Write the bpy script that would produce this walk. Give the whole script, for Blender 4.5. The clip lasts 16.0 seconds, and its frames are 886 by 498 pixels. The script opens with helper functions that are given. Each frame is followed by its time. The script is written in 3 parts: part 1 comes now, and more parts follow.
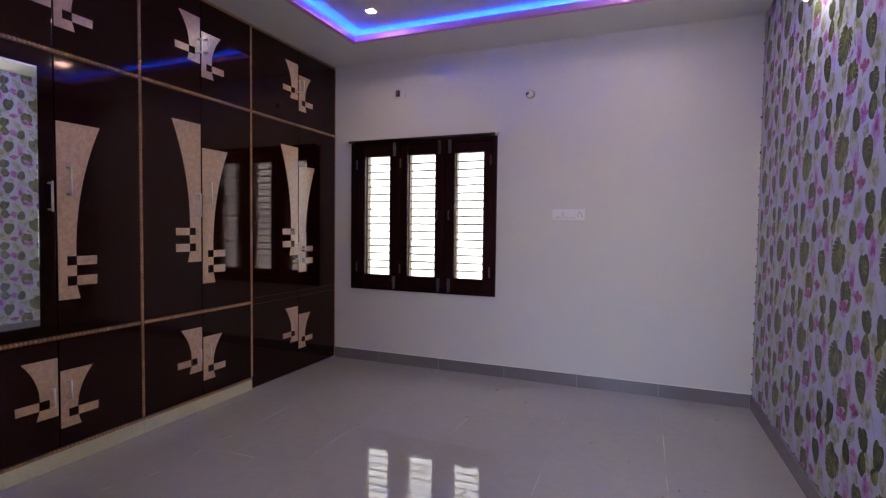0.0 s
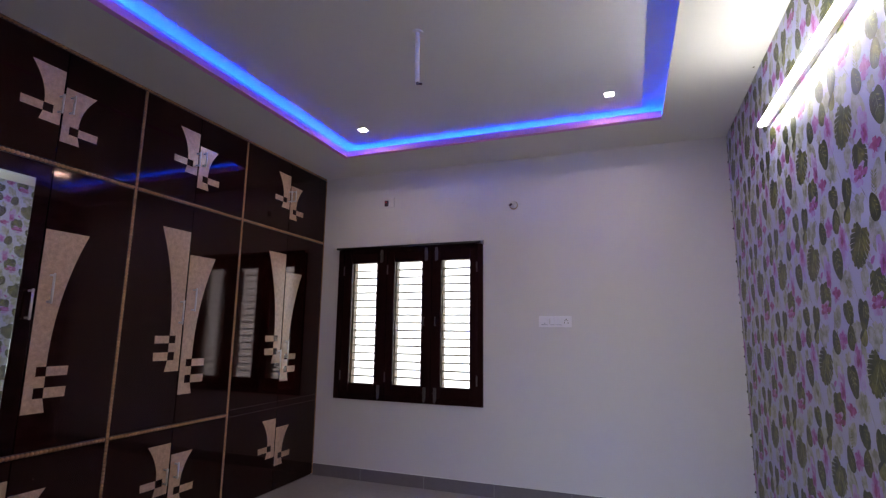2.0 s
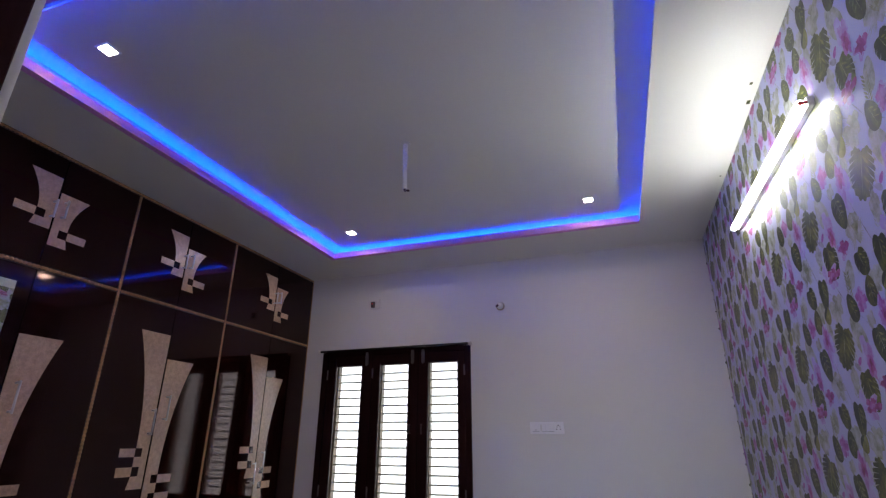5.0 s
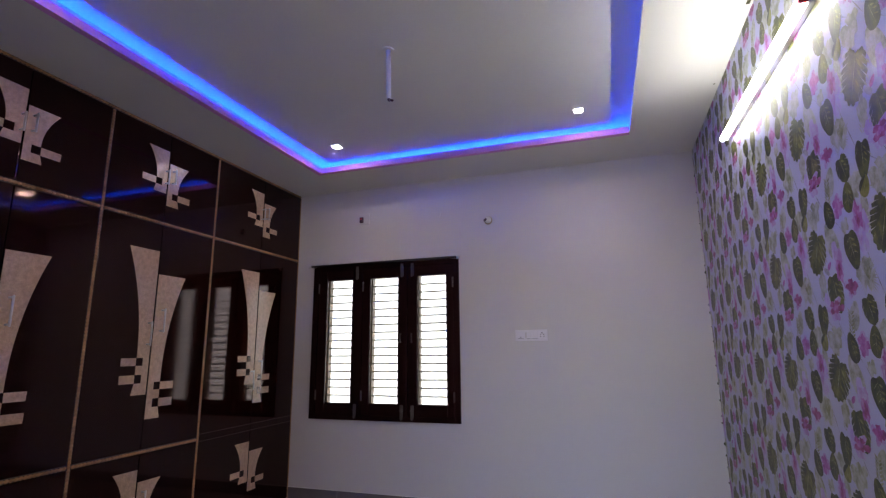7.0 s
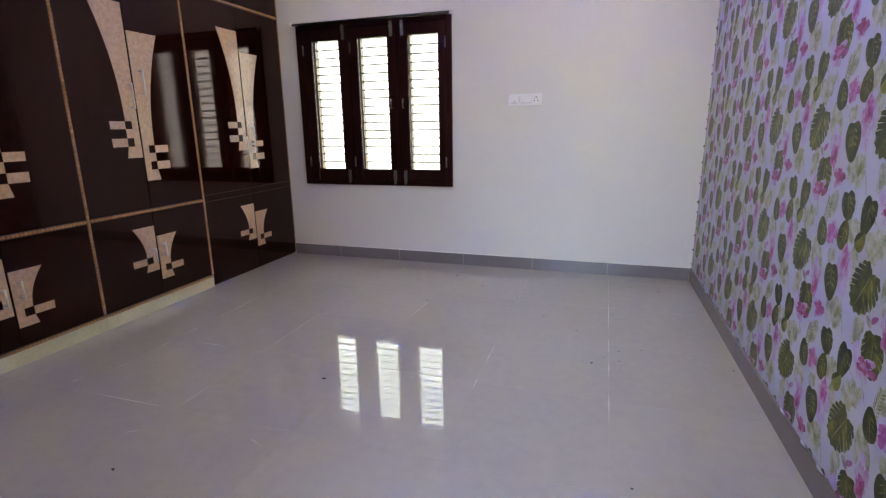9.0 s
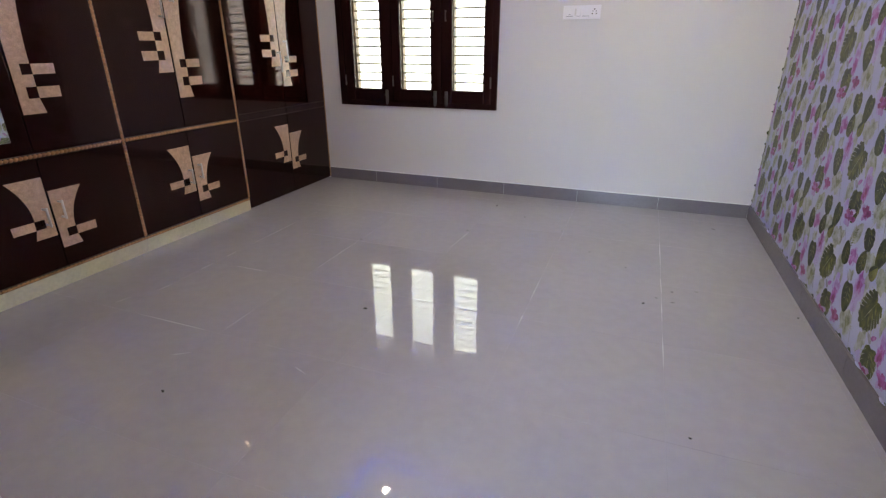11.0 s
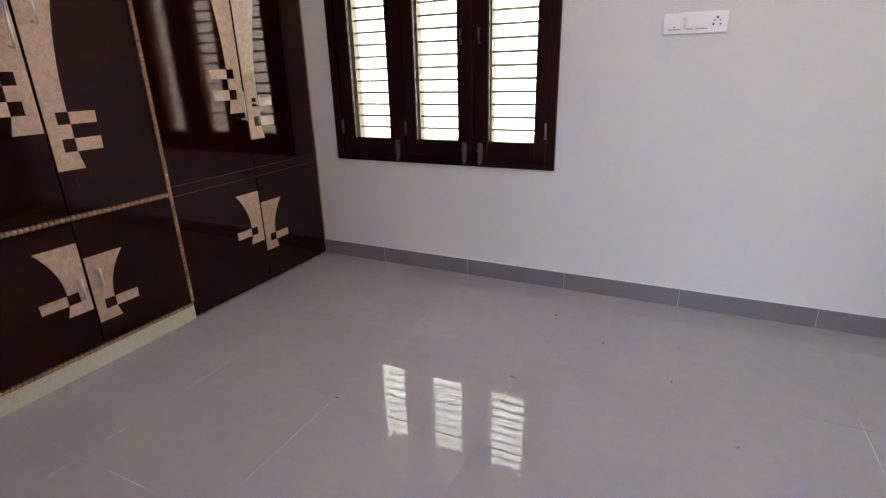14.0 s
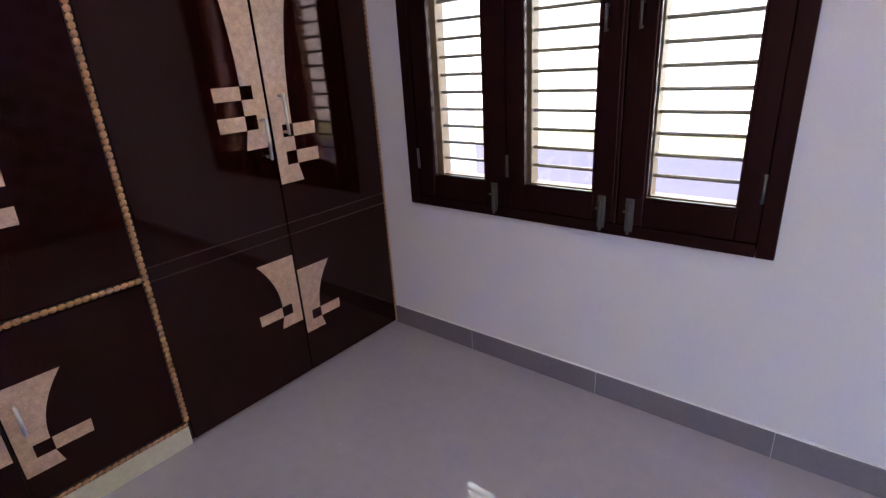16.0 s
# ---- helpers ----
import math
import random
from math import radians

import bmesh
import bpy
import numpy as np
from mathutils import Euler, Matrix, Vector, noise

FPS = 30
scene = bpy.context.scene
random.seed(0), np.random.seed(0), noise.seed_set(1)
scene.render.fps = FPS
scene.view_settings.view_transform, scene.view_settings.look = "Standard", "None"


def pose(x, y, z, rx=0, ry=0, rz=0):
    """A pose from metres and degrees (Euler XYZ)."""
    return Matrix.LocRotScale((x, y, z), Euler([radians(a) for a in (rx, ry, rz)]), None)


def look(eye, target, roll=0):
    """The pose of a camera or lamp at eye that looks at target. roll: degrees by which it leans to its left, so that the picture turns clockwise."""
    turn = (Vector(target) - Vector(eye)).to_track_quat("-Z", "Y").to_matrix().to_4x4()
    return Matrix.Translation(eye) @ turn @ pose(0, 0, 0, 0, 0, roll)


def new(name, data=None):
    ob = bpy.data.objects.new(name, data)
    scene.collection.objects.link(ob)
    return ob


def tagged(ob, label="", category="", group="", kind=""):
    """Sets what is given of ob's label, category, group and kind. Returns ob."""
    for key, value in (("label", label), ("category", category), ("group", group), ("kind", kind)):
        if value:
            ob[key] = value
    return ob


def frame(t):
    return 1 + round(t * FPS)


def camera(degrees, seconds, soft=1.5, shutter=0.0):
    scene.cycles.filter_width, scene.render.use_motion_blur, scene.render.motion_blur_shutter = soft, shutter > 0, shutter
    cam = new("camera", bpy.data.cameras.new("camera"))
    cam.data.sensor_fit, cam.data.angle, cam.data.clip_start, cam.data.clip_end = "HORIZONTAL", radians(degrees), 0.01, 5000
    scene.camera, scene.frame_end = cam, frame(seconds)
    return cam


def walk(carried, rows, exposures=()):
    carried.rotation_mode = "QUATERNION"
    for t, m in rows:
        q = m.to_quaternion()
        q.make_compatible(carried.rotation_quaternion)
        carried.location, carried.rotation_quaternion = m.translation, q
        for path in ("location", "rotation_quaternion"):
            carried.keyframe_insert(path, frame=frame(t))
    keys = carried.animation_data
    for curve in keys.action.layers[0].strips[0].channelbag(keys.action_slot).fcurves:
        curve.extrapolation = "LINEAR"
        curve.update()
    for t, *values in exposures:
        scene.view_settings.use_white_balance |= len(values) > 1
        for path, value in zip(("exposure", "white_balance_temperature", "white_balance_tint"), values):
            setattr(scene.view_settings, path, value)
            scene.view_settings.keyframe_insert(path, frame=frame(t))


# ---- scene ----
cam = camera(82.9, 16.0, soft=1.3)
PATH = [
    (0, (2.776, 0.893, 1.255), (2.029, 2.747, 1.174), 0.7),
    (0.5, (2.779, 0.894, 1.256), (2.042, 2.752, 1.278), 0.8),
    (1, (2.782, 0.891, 1.263), (2.049, 2.748, 1.377), 0.8),
    (1.5, (2.775, 0.885, 1.27), (2.064, 2.741, 1.492), 0.7),
    (2, (2.772, 0.885, 1.28), (2.082, 2.733, 1.609), 0.7),
    (2.5, (2.769, 0.884, 1.28), (2.099, 2.718, 1.714), 0.7),
    (3, (2.769, 0.878, 1.286), (2.122, 2.693, 1.821), 0.6),
    (3.5, (2.768, 0.879, 1.289), (2.138, 2.67, 1.919), 0.7),
    (4, (2.768, 0.882, 1.289), (2.155, 2.644, 2.01), 0.7),
    (6.5, (2.796, 0.886, 1.283), (2.174, 2.705, 1.832), -1.0),
    (7, (2.798, 0.895, 1.267), (2.192, 2.759, 1.663), -0.6),
    (7.5, (2.804, 0.897, 1.256), (2.217, 2.797, 1.463), -1.2),
    (8, (2.84, 0.904, 1.241), (2.23, 2.807, 1.164), -2.5),
    (8.5, (2.829, 0.897, 1.216), (2.221, 2.776, 0.9), -2.0),
    (9, (2.833, 0.891, 1.181), (2.236, 2.74, 0.707), -0.8),
    (9.5, (2.844, 0.903, 1.15), (2.258, 2.712, 0.53), 0.2),
    (12, (2.578, 1.278, 1.166), (1.858, 2.984, 0.411), -0.9),
    (12.5, (2.537, 1.535, 1.163), (1.796, 3.257, 0.467), -0.9),
    (13, (2.469, 1.778, 1.169), (1.677, 3.484, 0.49), -0.9),
    (13.5, (2.351, 2.055, 1.195), (1.541, 3.749, 0.508), -0.9),
    (14, (2.233, 2.304, 1.203), (1.409, 3.999, 0.535), -1.5),
    (14.5, (2.147, 2.587, 1.221), (1.259, 4.248, 0.549), -1.6),
    (15, (1.989, 2.866, 1.248), (1.053, 4.483, 0.534), -2.0),
    (15.5, (1.847, 3.095, 1.281), (0.842, 4.671, 0.572), -3.1),
    (16, (1.731, 3.346, 1.281), (0.525, 4.78, 0.58), -3.6),
]
import itertools

walk(cam, [(t, look(e, g, r)) for t, e, g, r in PATH],
     exposures=[(0.0, 4.11, 6900, 29), (1.5, 3.97, 6750, 28), (4.0, 3.71, 6350, 24), (6.5, 3.80, 6500, 26), (7.5, 4.07, 6850, 26), (9.0, 4.85, 7050, 14), (14.0, 4.89, 7400, 15), (15.0, 4.87, 7300, 17), (15.5, 4.83, 7100, 19), (16.0, 4.77, 6550, 24)])

# ---- world, sun, lamps' strengths ----
sky_world = bpy.data.worlds.new("sky")
scene.world = sky_world
sky_world.use_nodes = True
wn = sky_world.node_tree.nodes
sky = wn.new("ShaderNodeTexSky")
sky.sky_type, sky.sun_disc = "NISHITA", False
sky.air_density, sky.dust_density = 0.9, 2.5
sky.sun_elevation, sky.sun_rotation = radians(34), radians(294)
wn["Background"].inputs["Strength"].default_value = 0.15
sky_world.node_tree.links.new(sky.outputs[0], wn["Background"].inputs["Color"])
sun = new("sun", bpy.data.lights.new("sun", "SUN"))
sun.data.energy, sun.data.angle, sun.data.color = 2.6, radians(0.5), (1.0, 0.95, 0.86)
sun.matrix_world = look((-8, -3.5, 6), (0, 0, 0))
TUBE, SPOT, LED = 2.6, 26.0, 4.3

# ---- plan, metres ----
XR = 3.51            # wallpapered wall
YF = 5.0             # window wall
YN = 1.20            # wall with the doorway
ZB, ZP, ZS = 2.77, 2.862, 2.98   # ceiling border, raised centre panel, slab
CX0, CX1, CY0, CY1 = 0.534, 3.035, 1.727, 4.474   # inner edges of the ceiling border
PX0, PX1, PY0, PY1 = 0.602, 2.914, 1.80, 4.470    # centre panel
SUNZ, SUND = 2.22, 0.60                 # ledge outside above the window
DX0, DX1, DZ = 2.09, 3.04, 2.06                  # doorway

# ---- materials ----


def material(name, base, rough=0.5, metal=0.0, vary=0.08, size=3.0, fine=60.0, bump=0.02, stretch=(1, 1, 1),
             emit=None, strength=0.0, coat=0.0, haze=0.0, by_object=0.0, spec=0.5, tint=None):
    m = bpy.data.materials.new(name)
    m.use_nodes = True
    n, l = m.node_tree.nodes, m.node_tree.links
    p = n["Principled BSDF"]
    p.inputs["Roughness"].default_value, p.inputs["Metallic"].default_value = rough, metal
    p.inputs["Coat Weight"].default_value, p.inputs["Coat Roughness"].default_value = coat, 0.04
    p.inputs["Specular IOR Level"].default_value = spec
    if tint:
        p.inputs["Specular Tint"].default_value = (*tint, 1)
    geo = n.new("ShaderNodeNewGeometry")
    mp = n.new("ShaderNodeMapping")
    mp.inputs["Scale"].default_value = stretch
    l.new(geo.outputs["Position"], mp.inputs["Vector"])
    a, b = n.new("ShaderNodeTexNoise"), n.new("ShaderNodeTexNoise")
    a.inputs["Scale"].default_value, b.inputs["Scale"].default_value = size, fine
    a.inputs["Detail"].default_value, b.inputs["Detail"].default_value = 4, 3
    for q in (a, b):
        l.new(mp.outputs[0], q.inputs["Vector"])
    mix = n.new("ShaderNodeMath")
    mix.operation = "ADD"
    l.new(a.outputs["Fac"], mix.inputs[0])
    l.new(b.outputs["Fac"], mix.inputs[1])
    last = mix
    if by_object:
        info, mul, add = n.new("ShaderNodeObjectInfo"), n.new("ShaderNodeMath"), n.new("ShaderNodeMath")
        mul.operation, add.operation = "MULTIPLY", "ADD"
        mul.inputs[1].default_value = by_object
        l.new(info.outputs["Random"], mul.inputs[0])
        l.new(mul.outputs[0], add.inputs[0])
        l.new(mix.outputs[0], add.inputs[1])
        last = add
    ramp = n.new("ShaderNodeMapRange")
    ramp.inputs["From Min"].default_value, ramp.inputs["From Max"].default_value = 0.6, 1.4
    ramp.inputs["To Min"].default_value, ramp.inputs["To Max"].default_value = 1 - vary, 1 + vary
    l.new(last.outputs[0], ramp.inputs["Value"])
    col = n.new("ShaderNodeVectorMath")
    col.operation = "SCALE"
    col.inputs[0].default_value = base
    l.new(ramp.outputs[0], col.inputs["Scale"])
    l.new(col.outputs[0], p.inputs["Base Color"])
    if haze:
        rr = n.new("ShaderNodeMapRange")
        rr.inputs["From Min"].default_value, rr.inputs["From Max"].default_value = 0.35, 0.7
        rr.inputs["To Min"].default_value, rr.inputs["To Max"].default_value = rough, rough + haze
        l.new(a.outputs["Fac"], rr.inputs["Value"])
        l.new(rr.outputs[0], p.inputs["Roughness"])
    if bump:
        bp = n.new("ShaderNodeBump")
        bp.inputs["Strength"].default_value, bp.inputs["Distance"].default_value = bump, 0.004
        l.new(b.outputs["Fac"], bp.inputs["Height"])
        l.new(bp.outputs[0], p.inputs["Normal"])
    if emit:
        p.inputs["Emission Color"].default_value = (*emit, 1)
        p.inputs["Emission Strength"].default_value = strength
    return m


def glass_material():
    m = bpy.data.materials.new("window_glass")
    m.use_nodes = True
    n, l = m.node_tree.nodes, m.node_tree.links
    n.remove(n["Principled BSDF"])
    t, g, x = (n.new("ShaderNode" + k) for k in ("BsdfTransparent", "BsdfGlossy", "MixShader"))
    t.inputs["Color"].default_value = (0.93, 0.96, 0.95, 1)
    g.inputs["Roughness"].default_value = 0.02
    x.inputs[0].default_value = 0.045
    l.new(t.outputs[0], x.inputs[1])
    l.new(g.outputs[0], x.inputs[2])
    l.new(x.outputs[0], n["Material Output"].inputs["Surface"])
    return m


WALL = material("lilac_white_emulsion", (0.66, 0.635, 0.65), 0.55, vary=0.035, size=1.2, fine=180, bump=0.05)
CEIL = material("ceiling_white_paint", (0.72, 0.72, 0.70), 0.6, vary=0.03, size=0.9, fine=140, bump=0.04)
# The pink glow on the cove lip is put into this base colour.
LIPM = material("pink_glow_lip", (0.72, 0.32, 0.74), 0.5, vary=0.05)
PAPER_ROUGH, PAPER_SPEC = 0.33, 0.32      # glossy vinyl paper
PAPER = material("wallpaper_lavender_ground", (0.52, 0.53, 0.73), PAPER_ROUGH, vary=0.07, size=7, fine=220, bump=0.06, spec=PAPER_SPEC)
TILE = material("polished_grey_tile", (0.362, 0.340, 0.361), 0.012, vary=0.06, size=1.6, fine=18, bump=0.0, by_object=0.25, haze=0.016, spec=0.50)
GROUT = material("pale_grout", (0.36, 0.35, 0.37), 0.4, vary=0.1)
SKIRT = material("grey_skirting_tile", (0.175, 0.157, 0.176), 0.25, vary=0.08, size=6, by_object=0.25)
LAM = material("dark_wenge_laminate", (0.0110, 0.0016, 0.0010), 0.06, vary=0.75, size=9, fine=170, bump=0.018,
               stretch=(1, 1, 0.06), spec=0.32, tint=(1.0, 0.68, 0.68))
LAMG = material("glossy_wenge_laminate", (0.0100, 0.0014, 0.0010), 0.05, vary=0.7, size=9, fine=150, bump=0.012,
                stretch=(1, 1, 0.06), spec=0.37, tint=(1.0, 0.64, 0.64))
CARC = material("black_carcass_edge", (0.010, 0.006, 0.006), 0.4, vary=0.2)
INLAY = material("speckled_peach_laminate", (0.54, 0.37, 0.26), 0.22, vary=0.28, size=40, fine=210, bump=0.05)
GOLD = material("gilded_rope_beading", (0.43, 0.235, 0.110), 0.36, metal=0.12, vary=0.45, size=30, fine=160, bump=0.1)
CREAM = material("cream_plinth_paint", (0.60, 0.58, 0.44), 0.4, vary=0.12, size=5)
STEEL = material("brushed_steel", (0.72, 0.70, 0.67), 0.34, metal=1.0, vary=0.06)
DULL = material("dull_bolt_steel", (0.13, 0.13, 0.13), 0.35, metal=0.9, vary=0.15)
WOOD = material("dark_varnished_wood", (0.013, 0.0040, 0.0045), 0.26, vary=0.4, size=6, fine=90, bump=0.04, stretch=(1, 1, 0.08), spec=0.20, tint=(1.0, 0.5, 0.48))
RAW = material("pale_wood_reveal", (0.27, 0.17, 0.10), 0.45, vary=0.2, size=8, fine=90, stretch=(1, 1, 0.1))
MIRROR = material("mirror_silver", (0.80, 0.88, 0.83), 0.005, metal=0.82, vary=0.0, bump=0)
GLASS = glass_material()
BARM = material("painted_grill_bar", (0.38, 0.335, 0.25), 0.4, vary=0.1)
RODM = material("black_chrome_rod", (0.05, 0.05, 0.055), 0.12, metal=0.8, vary=0.1)
PLAST = material("white_switch_plastic", (0.80, 0.78, 0.84), 0.3, vary=0.02, bump=0)
GREYP = material("grey_plastic", (0.32, 0.31, 0.36), 0.4, vary=0.05, bump=0)
REDP = material("red_plastic", (0.5, 0.02, 0.03), 0.35, vary=0.08, bump=0)
DARKP = material("dark_socket", (0.05, 0.014, 0.026), 0.4, vary=0.1, bump=0)
BRASS = material("aged_brass_holder", (0.42, 0.30, 0.16), 0.3, metal=0.8, vary=0.2)
GLOSSY = material("glossy_white_porcelain", (0.82, 0.80, 0.74), 0.08, vary=0.03, bump=0)
WHITEP = material("white_enamel", (0.75, 0.74, 0.76), 0.35, vary=0.03, bump=0)
TUBEM = material("lit_tube_diffuser", (0.9, 0.9, 0.9), 0.4, vary=0, bump=0, emit=(0.92, 1.0, 0.83), strength=TUBE)
SPOTM = material("lit_downlight_lens", (0.9, 0.9, 0.9), 0.4, vary=0, bump=0, emit=(1.0, 0.90, 0.72), strength=SPOT)
LEDM = material("lit_blue_led_strip", (0.3, 0.3, 0.9), 0.4, vary=0, bump=0, emit=(0.0, 0.055, 1.0), strength=LED)
HALL = material("hall_paint", (0.55, 0.53, 0.50), 0.6, vary=0.04, size=1.5)
# Concrete lying in shade: the shade is put into this dark violet-grey.
CONC = material("shade_toned_paving", (0.036, 0.035, 0.050), 0.9, vary=0.1, size=2, spec=0.04)
GRASS = material("dry_grass", (0.108, 0.116, 0.060), 0.95, vary=0.3, size=3, spec=0.04)
PLASTER = material("white_outdoor_plaster", (0.75, 0.75, 0.74), 0.7, vary=0.05)
SKYBACK = material("pale_sky_backdrop", (0.50, 0.515, 0.455), 0.8, vary=0.08, size=0.6)
SPECK = material("dark_grit", (0.02, 0.018, 0.016), 0.8, vary=0.2)
SMUDGE = material("grey_smudge", (0.21, 0.20, 0.21), 0.25, vary=0.4, size=60)
FLOOR_STREAK = material("pale_floor_streak", (0.46, 0.45, 0.46), 0.3, vary=0.2)

# ---- mesh helpers ----


def box(bm, a, b, bevel=0.0):
    """An upright box from corner a to corner b, its edges rounded by bevel."""
    m = Matrix.LocRotScale([(p + q) / 2 for p, q in zip(a, b)], None, [abs(q - p) for p, q in zip(a, b)])
    made = bmesh.ops.create_cube(bm, size=1, matrix=m)
    if bevel:
        es = list({e for v in made["verts"] for e in v.link_edges})
        bmesh.ops.bevel(bm, geom=es, offset=bevel, segments=2, affect="EDGES", profile=0.6)
    return bm


def rod(bm, a, b, r, sides=12, r2=None):
    a, b = Vector(a), Vector(b)
    m = Matrix.Translation((a + b) / 2) @ (b - a).to_track_quat("Z", "Y").to_matrix().to_4x4()
    bmesh.ops.create_cone(bm, cap_ends=True, segments=sides, radius1=r, radius2=r if r2 is None else r2,
                          depth=(b - a).length, matrix=m)
    return bm


def mesh_of(name, bm, mat, smooth=False):
    me = bpy.data.meshes.new(name)
    bmesh.ops.recalc_face_normals(bm, faces=bm.faces)
    bm.to_mesh(me)
    bm.free()
    me.materials.append(mat)
    if mat.name == "gilded_rope_beading":
        me.materials.append(CARC)
    if smooth:
        for p in me.polygons:
            p.use_smooth = True
    return me


def part(name, bm, mat, parent=None, label="", smooth=False):
    ob = new(name, mesh_of(name, bm, mat, smooth))
    if parent:
        ob.parent = parent
        ob.matrix_parent_inverse = parent.matrix_world.inverted()
    if label:
        tagged(ob, label)
    return ob


def thing(name, at, label, category, group=""):
    ob = new(name)
    ob.location = at
    ob.empty_display_size = 0.1
    bpy.context.view_layer.update()
    return tagged(ob, label, category, group)


def setting(name, bm, mat, label, category):
    return tagged(part(name, bm, mat), label, category, kind="structure")


def boxes(*pairs, bevel=0.0):
    bm = bmesh.new()
    for a, b in pairs:
        box(bm, a, b, bevel)
    return bm


# ---- structure ----


def skew(bm):
    """The papered wall runs slightly out of square: x grows towards the doorway."""
    for v in bm.verts:
        v.co.x += out_of_square(v.co.y, v.co.z)
    return bm


def splay(bm):
    """The cove's east edge opens out a little towards the doorway."""
    for v in bm.verts:
        if CX1 - 0.01 < v.co.x < CX1 + 0.03:
            v.co.x += (CY1 - v.co.y) * 0.0072
    return bm


def gridded(bm):
    bmesh.ops.subdivide_edges(bm, edges=list(bm.edges), cuts=17, use_grid_fill=True)
    return bm


def out_of_square(y, z):
    return (YF - y) * 0.016 * min(1.0, max(0.0, 1 - z / 2.5))


HX0, HX1, HY0 = 1.2, 3.75, -1.3      # unseen hall behind the doorway
WX = (0.185, 1.606, 0.68, 2.046)     # window frame, outer
OX0, OX1, OZ0, OZ1 = WX[0] + 0.02, WX[1] - 0.02, WX[2] + 0.02, WX[3] - 0.02

wall_north = setting("wall_north", boxes(
    ((-0.75, YF, -0.6), (OX0, YF + 0.2, ZS)), ((OX1, YF, -0.6), (XR + 0.15, YF + 0.2, ZS)),
    ((OX0, YF, -0.6), (OX1, YF + 0.2, OZ0)), ((OX0, YF, OZ1), (OX1, YF + 0.2, ZS))), WALL,
    "lilac-white painted plaster wall with a window opening", "wall")
wall_east = setting("wall_east", skew(gridded(boxes(((XR, YN - 0.14, -0.6), (XR + 0.15, YF, ZS))))), PAPER,
                    "wall papered in lavender with tropical leaf print", "wall")
wall_west = setting("wall_west", boxes(((-0.75, YN - 0.14, -0.6), (-0.62, YF, ZS))), WALL,
                    "painted plaster wall behind the wardrobes", "wall")
wall_south = setting("wall_south", boxes(
    ((-0.62, YN - 0.14, -0.1), (DX0, YN, ZS)), ((DX1, YN - 0.14, -0.1), (XR + 0.06, YN, ZS)),
    ((DX0, YN - 0.14, DZ), (DX1, YN, ZS))), WALL, "painted plaster wall with the doorway", "wall")
# The far opening is added to send fill daylight through the doorway.
hall_wall = setting("wall_hall", boxes(
    ((HX0 - 0.1, HY0, -0.6), (HX0, YN - 0.142, 2.8)), ((HX1, HY0, -0.6), (HX1 + 0.1, YN - 0.142, 2.8)),
    ((HX0 - 0.1, HY0 - 0.1, -0.6), (1.6, HY0, 2.8)), ((3.4, HY0 - 0.1, -0.6), (HX1 + 0.1, HY0, 2.8)),
    ((1.6, HY0 - 0.1, 2.3), (3.4, HY0, 2.8)), ((1.6, HY0 - 0.1, -0.6), (3.4, HY0, 0.0))), HALL, "plain painted hall walls, unseen, with an opening added for fill daylight", "wall")
hall_ceiling = setting("ceiling_hall", boxes(((HX0 - 0.1, HY0 - 0.1, 2.8), (HX1 + 0.1, YN - 0.142, 2.9))), CEIL,
                       "plain white hall ceiling", "ceiling")
slab = setting("ceiling_slab", boxes(((-0.75, YN - 0.14, ZS), (XR + 0.15, YF + 0.2, ZS + 0.12))), CEIL,
               "white slab above the false ceiling", "ceiling")
border = setting("ceiling", splay(boxes(
    ((-0.62, YN, ZB), (CX0 - 0.0405, YF, ZB + 0.014)), ((CX1 + 0.0125, YN, ZB), (XR + 0.08, YF, ZB + 0.014)),
    ((CX0 - 0.0405, CY1 + 0.0405, ZB), (CX1 + 0.0125, YF, ZB + 0.014)), ((CX0 - 0.0405, YN, ZB), (CX1 + 0.0125, CY0 - 0.0405, ZB + 0.014)))), CEIL,
    "white plasterboard false ceiling border with light cove", "ceiling")
panel = setting("ceiling_panel", boxes(((PX0, PY0, ZP), (PX1, PY1, ZP + 0.012))), CEIL,
                "raised white plasterboard centre panel of ceiling", "ceiling")
LIP = 0.045
# These three lips carry the glow's mauve tint as their own colour.
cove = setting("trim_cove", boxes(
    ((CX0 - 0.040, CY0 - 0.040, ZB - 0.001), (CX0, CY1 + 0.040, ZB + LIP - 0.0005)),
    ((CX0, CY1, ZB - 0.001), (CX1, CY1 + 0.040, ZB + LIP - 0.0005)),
    ((CX0, CY0 - 0.040, ZB - 0.001), (CX1, CY0, ZB + LIP - 0.0005))), LIPM, "lip edging the ceiling cove, pink glow put into its mauve colour", "trim")
cove_plain = setting("trim_cove_plain", splay(boxes(((CX1, CY0 - 0.040, ZB - 0.001), (CX1 + 0.012, CY1 + 0.040, ZB + 0.018)))), CEIL,
                     "white lip edging the ceiling cove", "trim")

